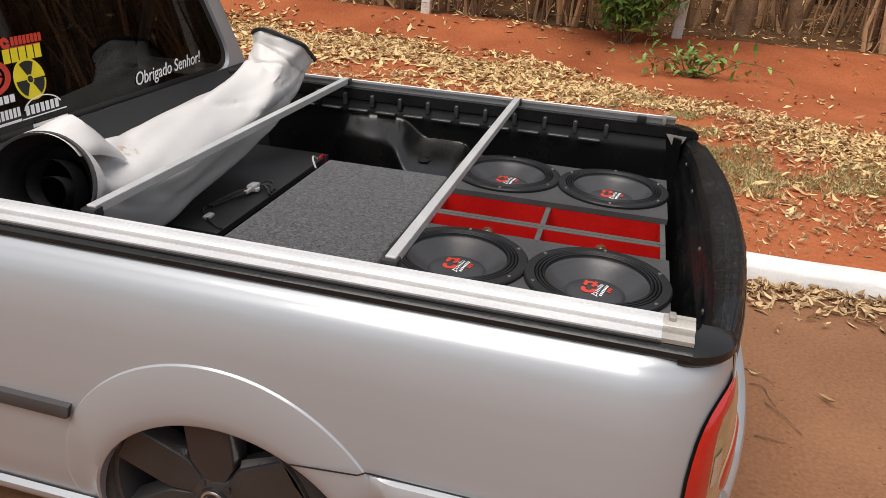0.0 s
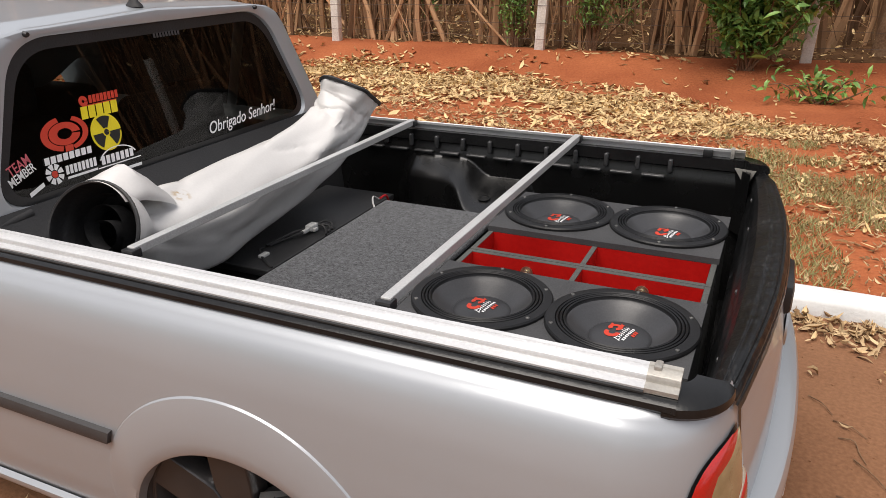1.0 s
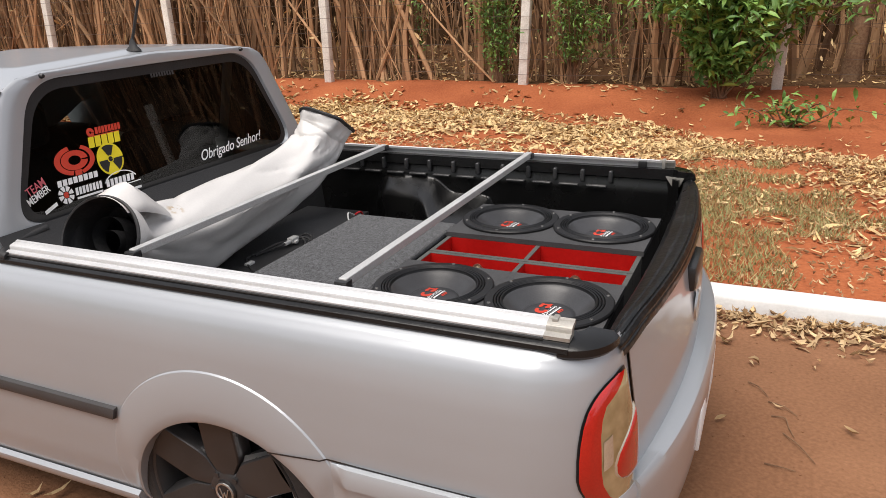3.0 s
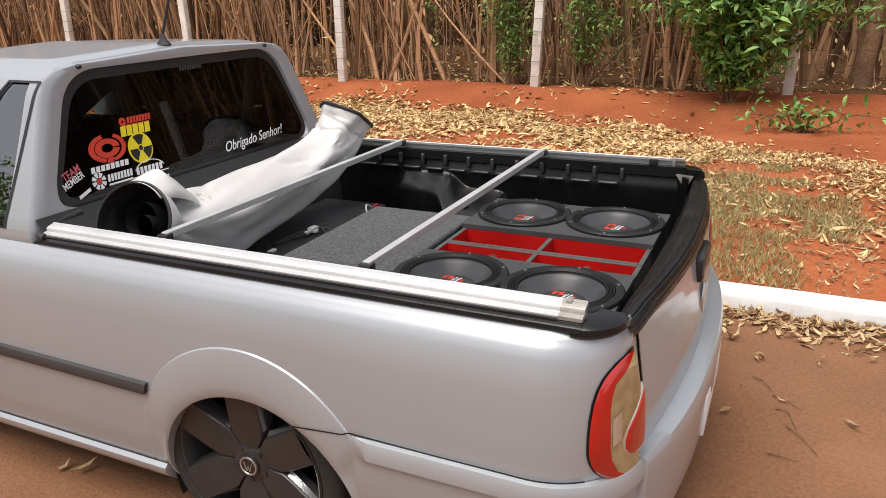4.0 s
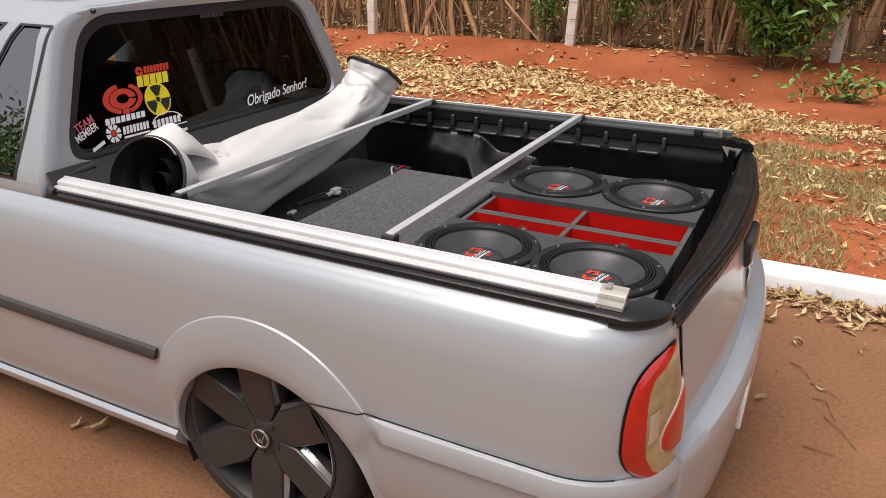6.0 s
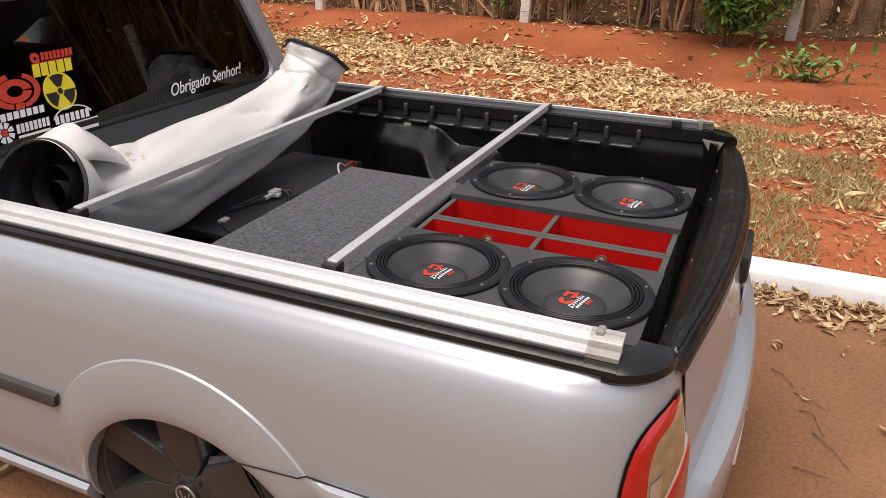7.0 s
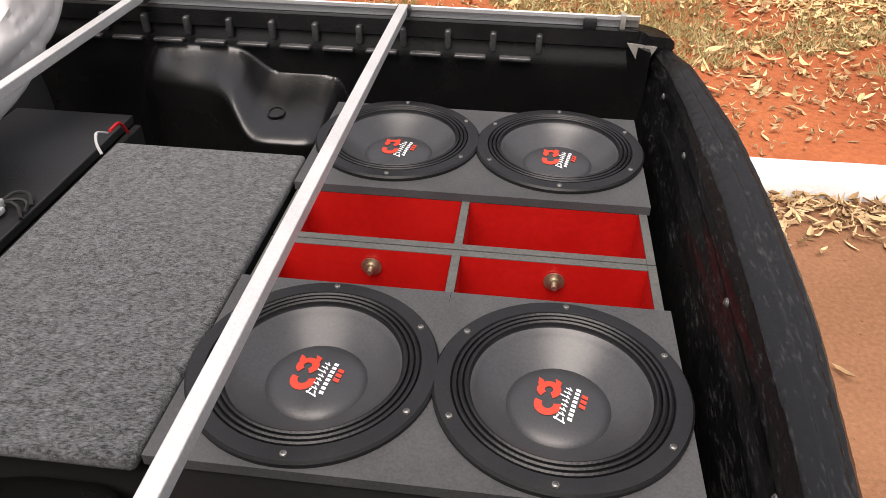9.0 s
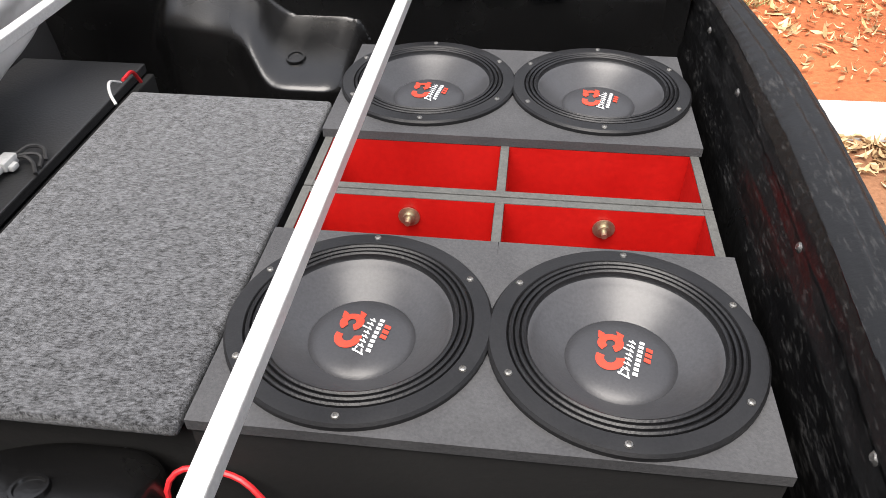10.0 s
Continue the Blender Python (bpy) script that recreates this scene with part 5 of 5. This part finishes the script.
def woofer(name_parent, x, y, turn):
    base = Matrix.Translation((x, y, TOP)) @ pose(0, 0, 0, 0, 0, turn)

    def sub(name, bm, mat, label="", parent=None):
        bm.transform(base)
        bm.transform(Matrix.Translation(-name_parent.location))
        return part(name, bm, mat, parent or name_parent, label, True)
    w = sub("woofer", lathe(((0.161, 0.0), (0.161, 0.006), (0.158, 0.0095), (0.150, 0.0105), (0.1385, 0.0105), (0.137, 0.0085), (0.136, 0.0)), 72), BASKET, "black twelve-inch woofer with a gasket ring")
    rolls = [(0.1375, 0.006)]
    for c in (0.133, 0.1255, 0.118):
        rolls += [(c + 0.0034, 0.0055), (c + 0.0024, 0.0102), (c, 0.0118), (c - 0.0024, 0.0102), (c - 0.0034, 0.0050)]
    sub("surround", lathe(rolls + [(0.113, 0.003)], 72), EDGE, "triple-roll black surround", w)
    cone = [(0.1135, 0.003), (0.110, 0.001)] + [(0.110 - 0.05 * t, 0.001 - 0.034 * t ** 0.85) for t in linspace(0.08, 1, 10)]
    sub("cone", lathe(cone, 72), CONE, "satin charcoal cone", w)
    cap = [(0.0685, -0.032), (0.0675, -0.0295)] + [(0.0675 * math.cos(t), -0.0315 + 0.016 * math.sin(t)) for t in linspace(0.12, math.pi / 2 - 0.001, 9)] + [(0, -0.0155)]
    sub("dust_cap", lathe(cap, 48), CAP, "domed charcoal dust cap", w)
    for k in range(6):
        a = radians(90 + 60 * k)
        sub("screw", lathe(((0.0, 0.0120), (0.0018, 0.0118), (0.0022, 0.0130), (0.0042, 0.0122), (0.0050, 0.0104)), 10, m=Matrix.Translation((0.1492 * math.cos(a), 0.1492 * math.sin(a), 0))), SCREW, "", w)

    def dome(shapes, name, mat, label, lift):
        b = bmesh.new()
        for pts in shapes:
            vs = [b.verts.new((px, py, 0)) for px, py in pts]
            b.faces.new(vs)
        bmesh.ops.remove_doubles(b, verts=b.verts, dist=0.00005)
        bmesh.ops.triangulate(b, faces=b.faces)
        bmesh.ops.subdivide_edges(b, edges=b.edges, cuts=1)
        for v in b.verts:
            q = min(0.999, math.hypot(v.co.x, v.co.y) / 0.0675)
            v.co.z = -0.0315 + 0.016 * math.sqrt(1 - q * q) + lift
        sub(name, b, mat, label, w)
    # printed mark: red horn above slanted pale word bars, reading up along the bed
    def mark(shapes):
        c, n = math.cos(radians(79)), math.sin(radians(79))
        return [[(px * c - py * n, px * n + py * c) for px, py in pts] for pts in shapes]

    ring = [[(px + 0.011, py + 0.016) for px, py in arc_band(0.0055, 0.0155, a, a + 30, 4)] for a in range(-150, 150, 30)]
    tail = [[(px - 0.013, 0.95 * py + 0.012) for px, py in arc_band(0.0075, 0.0180, a, a + 30, 4)] for a in range(75, 285, 30)]
    foot = [[(0.016, 0.004), (0.029, 0.003), (0.034, 0.013), (0.024, 0.010)], [(0.012, 0.024), (0.026, 0.026), (0.031, 0.034), (0.018, 0.032)]]
    dome(mark(ring + tail + foot), "horn_mark", LOGO_RED, "red printed horn mark", 0.0010)
    word = []
    at = -0.036
    for k, (wide, tall) in enumerate(((0.0085, 0.0150), (0.0055, 0.0085), (0.0055, 0.0085), (0.005, 0.0085), (0.0055, 0.0085), (0.0055, 0.0130), (0.0055, 0.0100), (0.006, 0.0085))):
        low = -0.0125 if k else -0.0150
        lean = 0.30 * tall
        word += [[(at, low), (at + 0.0022, low), (at + 0.0022 + lean, low + tall), (at + lean, low + tall)],
                 [(at + 0.0022, low + 0.0010), (at + wide, low + 0.0030), (at + wide + 0.001, low + 0.0052), (at + 0.0026, low + 0.0032)]]
        if k == 0:
            word.append([(at + 0.003, low + tall - 0.0022), (at + wide + 0.003, low + tall - 0.003), (at + wide + 0.0024, low + tall - 0.0062), (at + 0.0045, low + tall)])
        at += wide + 0.0018
    dome(mark(word), "word_mark", LOGO_WHITE, "pale printed script bars", 0.0012)
    dome(mark([[(-0.030 + 0.0072 * k, -0.0225), (-0.0252 + 0.0072 * k, -0.0225), (-0.0246 + 0.0072 * k, -0.0165), (-0.0294 + 0.0072 * k, -0.0165)] for k in range(8)]), "small_mark", LOGO_WHITE, "small pale printed bars", 0.0013)
    dome(mark([[(-0.006 + 0.0085 * k, -0.0335), (0.000 + 0.0085 * k, -0.0335), (0.0012 + 0.0085 * k, -0.0255), (-0.0048 + 0.0085 * k, -0.0255)] for k in range(3)]), "red_mark", LOGO_RED, "red printed bars", 0.0013)


def speaker_box(near):
    """Two woofers on a proud baffle, and two open red ports along one side."""
    b0, b1 = (0.213, 0.548) if near else (0.820, 1.158)
    p0, p1 = (0.548, 0.6735) if near else (0.6765, 0.820)
    ob = thing("speaker_box", "charcoal twin-woofer loudspeaker box with two open red ports", "loudspeaker", "loudspeaker boxes in the cargo bed", at=((BX0 + BX1) / 2, (b0 + b1) / 2, 0.36))
    inv = Matrix.Translation(-ob.location)

    def sub(name, bm, mat, label="", smooth=False):
        bm.transform(inv)
        return part(name, bm, mat, ob, label, smooth)
    # baffle with round cut-outs
    b = bmesh.new()
    centres = ((0.042, (0.377 if near else 1.004)), (0.357, (0.375 if near else 1.004)))
    mid = (centres[0][0] + centres[1][0]) / 2
    for (cx, cy), xa, xb in ((centres[0], BX0, mid), (centres[1], mid, BX1)):
        n = 64
        hole, rim, low = [], [], []
        for i in range(n):
            a = 2 * math.pi * (i + 0.5) / n
            c, s = math.cos(a), math.sin(a)
            hole.append(b.verts.new((cx + 0.137 * c, cy + 0.137 * s, TOP)))
            tx = ((xb - cx) / c if c > 0 else (xa - cx) / c) if abs(c) > 1e-6 else 9
            ty = ((b1 - cy) / s if s > 0 else (b0 - cy) / s) if abs(s) > 1e-6 else 9
            t = min(tx, ty)
            rim.append(b.verts.new((cx + t * c, cy + t * s, TOP)))
            low.append(b.verts.new((cx + t * c, cy + t * s, TOP - 0.016)))
        for i in range(n):
            j = (i + 1) % n
            b.faces.new((hole[i], hole[j], rim[j], rim[i]))
            b.faces.new((rim[i], rim[j], low[j], low[i]))
        for qx in (xa, xb):  # corners that the fan leaves out
            for qy in (b0, b1):
                near_v = sorted(range(n), key=lambda i: (rim[i].co.x - qx) ** 2 + (rim[i].co.y - qy) ** 2)[:2]
                k = b.verts.new((qx, qy, TOP))
                kl = b.verts.new((qx, qy, TOP - 0.016))
                i, j = near_v
                b.faces.new((rim[i], rim[j], k))
                b.faces.new((rim[i], k, kl, low[i]))
                b.faces.new((rim[j], k, kl, low[j]))
    sub("baffle", b, BAFFLE, "charcoal painted baffle")
    # sides below the baffle are near black: their shade is painted in
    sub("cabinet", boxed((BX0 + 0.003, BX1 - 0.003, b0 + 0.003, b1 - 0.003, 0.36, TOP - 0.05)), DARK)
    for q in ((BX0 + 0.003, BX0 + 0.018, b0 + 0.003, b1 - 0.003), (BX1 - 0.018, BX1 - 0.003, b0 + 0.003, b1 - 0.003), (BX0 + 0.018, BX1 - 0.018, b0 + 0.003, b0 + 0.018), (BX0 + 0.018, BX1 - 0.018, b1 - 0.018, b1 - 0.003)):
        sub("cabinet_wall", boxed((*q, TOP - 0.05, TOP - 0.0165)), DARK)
    # ports: grey board frame, red inside
    zt, zb = 0.690, 0.46
    xm = 0.195
    wall_t = 0.014
    y_in0, y_in1 = (p0, p1 - wall_t) if near else (p0 + wall_t, p1)
    boards = ((BX0 + 0.004, BX0 + 0.004 + wall_t, p0, p1), (xm - wall_t / 2, xm + wall_t / 2, y_in0, y_in1), (BX1 - 0.004 - wall_t, BX1 - 0.004, p0, p1),
              (BX0 + 0.004 + wall_t, BX1 - 0.004 - wall_t, p1 - wall_t, p1) if near else (BX0 + 0.004 + wall_t, BX1 - 0.004 - wall_t, p0, p0 + wall_t))
    for q in boards:
        sub("port_board", boxed((*q, 0.36, zt), 0.0012), BOARD, "grey board edge")
    for xa, xb in ((BX0 + 0.004 + wall_t, xm - wall_t / 2), (xm + wall_t / 2, BX1 - 0.004 - wall_t)):
        b = boxed((xa + 0.0004, xb - 0.0004, y_in0 + 0.0004, y_in1 - 0.0004, zb, zt - 0.0015))
        bmesh.ops.delete(b, geom=[f for f in b.faces if f.calc_center_median().z > zt - 0.01], context="FACES")
        sub("port", b, RED, "open port painted bright red inside")
    if near:
        for x in (0.057, 0.353):
            m = Matrix.Translation((x, y_in1 - 0.002, 0.655)) @ Euler((radians(90), 0, 0)).to_matrix().to_4x4()
            sub("bolt", lathe(((0.017, 0.0), (0.017, 0.002), (0.009, 0.0025), (0.009, 0.008), (0.0045, 0.0085), (0.0045, 0.020), (0, 0.020)), 16, m=m), BRASS, "brassy bolt with washer and nut", True)
    for cx, cy in centres:
        woofer(ob, cx, cy, random.Random(cx * 100 + cy).uniform(-4, 4))


speaker_box(True)
speaker_box(False)

# ---- carpeted box, amplifier board, leads ----
cbox = thing("carpeted_box", "low box with a speckled grey carpeted lid, sides coloured as shade", "carpeted box", at=(-0.315, 0.567, 0.36))
b = boxed((-0.191, 0.191, -0.361, 0.361, 0.318, 0.340), 0.008, segments=3)
part("carpet_lid", b, CARPET, cbox, "speckled grey carpet lid", True)
# near-black base: the shade below the lid is put into its colour
part("box_base", boxed((-0.186, 0.186, -0.325, 0.354, 0.0, 0.318)), DARK, cbox, "box base coloured near black as shade")
amp = thing("amplifier_board", "flat black board lying beside the carpeted box", "board", at=(-0.76, 0.83, 0.36))
ainv = Matrix.Translation((0.76, -0.83, -0.36))
b = boxed((-0.905, -0.618, 0.452, 1.19, 0.604, 0.624), 0.003)
b.transform(ainv)
part("top_board", b, PANEL, amp)
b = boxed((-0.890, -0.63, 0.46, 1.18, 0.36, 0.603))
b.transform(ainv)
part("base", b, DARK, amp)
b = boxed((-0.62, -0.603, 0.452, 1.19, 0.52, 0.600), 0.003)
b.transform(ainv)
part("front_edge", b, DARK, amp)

lead = thing("cable_plug", "white plastic plug on black leads lying on the board", "cable", at=(-0.70, 0.72, 0.625))
linv = Matrix.Translation((0.70, -0.72, -0.625))
for pts in (((-0.72, 0.60, 0.629), (-0.70, 0.66, 0.634), (-0.675, 0.70, 0.640), (-0.672, 0.735, 0.642)), ((-0.668, 0.775, 0.642), (-0.645, 0.79, 0.640), (-0.632, 0.79, 0.632), (-0.622, 0.765, 0.628)),
            ((-0.668, 0.775, 0.640), (-0.650, 0.775, 0.642), (-0.636, 0.77, 0.634), (-0.618, 0.745, 0.628)), ((-0.668, 0.775, 0.644), (-0.655, 0.80, 0.648), (-0.637, 0.81, 0.640), (-0.624, 0.79, 0.628)), ((-0.73, 0.595, 0.630), (-0.705, 0.65, 0.640), (-0.69, 0.685, 0.646), (-0.676, 0.72, 0.645)), ((-0.73, 0.585, 0.628), (-0.725, 0.56, 0.632), (-0.70, 0.53, 0.630), (-0.65, 0.49, 0.628), (-0.62, 0.475, 0.626))):
    b = tube(curve_through(pts, 16), 0.0038, 6)
    b.transform(linv)
    part("lead", b, RUBBER, lead, "black lead", True)
for bx in ((-0.688, -0.663, 0.736, 0.776, 0.632, 0.650), (-0.683, -0.668, 0.704, 0.738, 0.634, 0.646), (-0.672, -0.655, 0.742, 0.762, 0.630, 0.641)):
    b = boxed(bx, 0.003)
    b.transform(linv)
    part("plug", b, WHITE_PLASTIC, lead, "white plug", True)
b = boxed((-0.70, -0.682, 0.515, 0.55, 0.624, 0.634), 0.003)
b.transform(linv)
part("splice", b, WHITE_PLASTIC, lead, "pale taped splice", True)
tie = thing("red_cable_end", "short red and white cable end between the boards", "cable", at=(-0.56, 1.0, 0.6))
tinv2 = Matrix.Translation((0.56, -1.0, -0.6))
b = tube(curve_through(((-0.604, 1.13, 0.61), (-0.600, 1.10, 0.648), (-0.594, 1.05, 0.655)), 10), 0.004, 6)
b.transform(tinv2)
part("red_lead", b, WIRE_RED, tie, "red lead", True)
b = tube(curve_through(((-0.598, 1.045, 0.652), (-0.592, 1.00, 0.675), (-0.575, 0.965, 0.67), (-0.56, 0.95, 0.655)), 12), 0.0032, 6)
b.transform(tinv2)
part("grey_lead", b, WHITE_PLASTIC, tie, "grey lead", True)
red = thing("red_power_cable", "red power cable curving along the bed side", "cable", at=(-0.1, 0.13, 0.6))
b = tube(curve_through(((-0.12, 0.165, 0.50), (-0.150, 0.185, 0.59), (-0.137, 0.205, 0.62), (-0.09, 0.207, 0.622), (-0.05, 0.196, 0.612), (-0.01, 0.17, 0.56), (0.02, 0.13, 0.45), (0.03, 0.10, 0.37)), 24), 0.0038, 8)
b.transform(Matrix.Translation((0.1, -0.13, -0.6)))
part("cable", b, WIRE_RED, red, "", True)

# ---- rolled tarpaulin ----
roll = thing("rolled_tarpaulin", "loosely rolled white vinyl cargo cover, black inside, below the window", "tarpaulin", at=(-0.78, 0.6, 0.63))
rinv = Matrix.Translation((0.78, -0.6, -0.63))
NP = 120
axis = curve_through(((-0.765, 0.050, 0.862), (-0.775, 0.13, 0.832), (-0.787, 0.24, 0.790), (-0.797, 0.40, 0.768), (-0.805, 0.62, 0.782), (-0.803, 0.84, 0.806), (-0.796, 0.985, 0.834), (-0.786, 1.075, 0.880), (-0.774, 1.130, 0.938), (-0.764, 1.160, 0.990)), NP)
FACES = (62, -14, -95, -165, 130)  # the way each flat side of the roll looks, in degrees


def roll_radius(t, a):
    r = step(t, ((0, 0.118), (0.04, 0.114), (0.09, 0.099), (0.15, 0.092), (0.24, 0.110), (0.34, 0.118), (0.5, 0.106), (0.62, 0.098), (0.72, 0.093), (0.80, 0.091), (0.93, 0.095), (1, 0.104)))
    # taut flat sides between long soft shoulders
    twist = 0.25 * math.sin(t * 5.5) + 0.10 * math.sin(t * 13 + 1)
    flat_r = sum(max(0.0, math.cos(a + twist - radians(f))) ** 11 for f in FACES) ** (-1 / 11)
    r *= 1 + (flat_r * 0.97 - 1) * 0.95 * ease(t, 0.03, 0.18)
    ca, sa = math.cos(a), math.sin(a)
    soft = noise.noise((t * 3.2 + 0.8 * sa, ca * 1.1, sa * 1.1))
    dimple = noise.noise((t * 9 + 1.3 * ca, ca * 1.8 + 3, sa * 1.8))
    crease = max(0.0, 1 - 6 * abs(noise.noise((t * 4.5 + 1.6 * sa, ca * 0.9 + 7, sa * 0.9)))) ** 2
    r += ease(t, 0.04, 0.16) * (0.008 * soft + 0.007 * dimple - 0.006 * crease)
    # sharp pulls where the roll bends upwards
    pull = 1 - abs(math.sin((t - 0.79) * 24 + 1.3 * math.cos(a - 0.5)))
    r -= 0.018 * pull ** 2.5 * math.exp(-((t - 0.82) / 0.06) ** 2) * (0.55 + 0.45 * math.cos(a - 0.6))
    r *= 1 + 0.05 * math.cos(2 * a - 0.9 - 2.2 * t)
    r -= 0.030 * math.exp(-((t - 0.125) / 0.028) ** 2) * max(0.0, math.cos(a - 1.2))  # pinch behind the near end
    return r


def roll_frame(i):
    d = (axis[min(i + 1, NP - 1)] - axis[max(i - 1, 0)]).normalized()
    sx = (Vector((1, 0, 0)) - d * d.x).normalized()
    return axis[i], sx, sx.cross(d), d


def roll_skin(scale, lo, hi):
    b = bmesh.new()
    rings = []
    for i in range(lo, hi):
        p, sx, up, d = roll_frame(i)
        ring = []
        for k in range(72):
            a = 2 * math.pi * k / 72
            q = p + (sx * math.cos(a) + up * math.sin(a)) * roll_radius(i / (NP - 1), a) * scale
            q.z = max(q.z, 0.628)
            ring.append(b.verts.new(q))
        rings.append(ring)
    for p, q in zip(rings, rings[1:]):
        for k in range(72):
            b.faces.new((p[k], p[(k + 1) % 72], q[(k + 1) % 72], q[k]))
    b.transform(rinv)
    return b


part("outer_skin", roll_skin(1.0, 0, NP), VINYL, roll, "white vinyl outside", True)
part("inner_skin", roll_skin(0.955, 0, NP), VINYL_BLACK, roll, "black inside of the roll", True)
for i, nm in ((0, "near_hem"), (NP - 1, "far_hem")):
    p, sx, up, d = roll_frame(i)
    pts = [p + (sx * math.cos(a) + up * math.sin(a)) * roll_radius(i / (NP - 1), a) * 0.985 for a in linspace(0, 2 * math.pi, 49)]
    b = tube(pts, 0.0075 if i else 0.0045, 6)
    b.transform(rinv)
    part("hem", b, VINYL_BLACK, roll, "black hem", True)
# spiral layers inside the near end
b = bmesh.new()
rows = []
p, sx, up, d = roll_frame(2)
for k in range(120):
    a = 2 * math.pi * 2.4 * k / 119
    r = 0.092 - 0.066 * k / 119 + 0.005 * math.sin(a * 1.7)
    q = p + (sx * math.cos(a) + up * math.sin(a)) * r + d * 0.015
    rows.append([b.verts.new(q), b.verts.new(q + d * 0.05)])
for u, v in zip(rows, rows[1:]):
    b.faces.new((u[0], v[0], v[1], u[1]))
b.transform(rinv)
part("rolled_layer", b, VINYL_BLACK, roll, "black rolled layers", True)
# loose flap standing up at the near end
b = bmesh.new()
rows = []
for i in range(14):
    t = i / 13
    base_a = 0.75 + 1.3 * t
    pf, sxf, upf, df = roll_frame(5)
    q = pf + (sxf * math.cos(base_a) + upf * math.sin(base_a)) * 0.112
    h = 0.042 * math.exp(-((t - 0.55) / 0.20) ** 2) + 0.006
    rows.append([b.verts.new(q + df * 0.09 * s + Vector((0, 0, 1)) * h * f + Vector((0.03 * f * math.sin(t * 5), 0.02 * s * f, 0))) for s, f in ((-0.4, 0.0), (0.0, 0.7), (0.3, 1.0), (0.9, 0.55), (1.6, 0.05))])
for u, v in zip(rows, rows[1:]):
    for k in range(4):
        b.faces.new((u[k], v[k], v[k + 1], u[k + 1]))
b.transform(rinv)
part("loose_flap", b, VINYL, roll, "creased white flap", True)
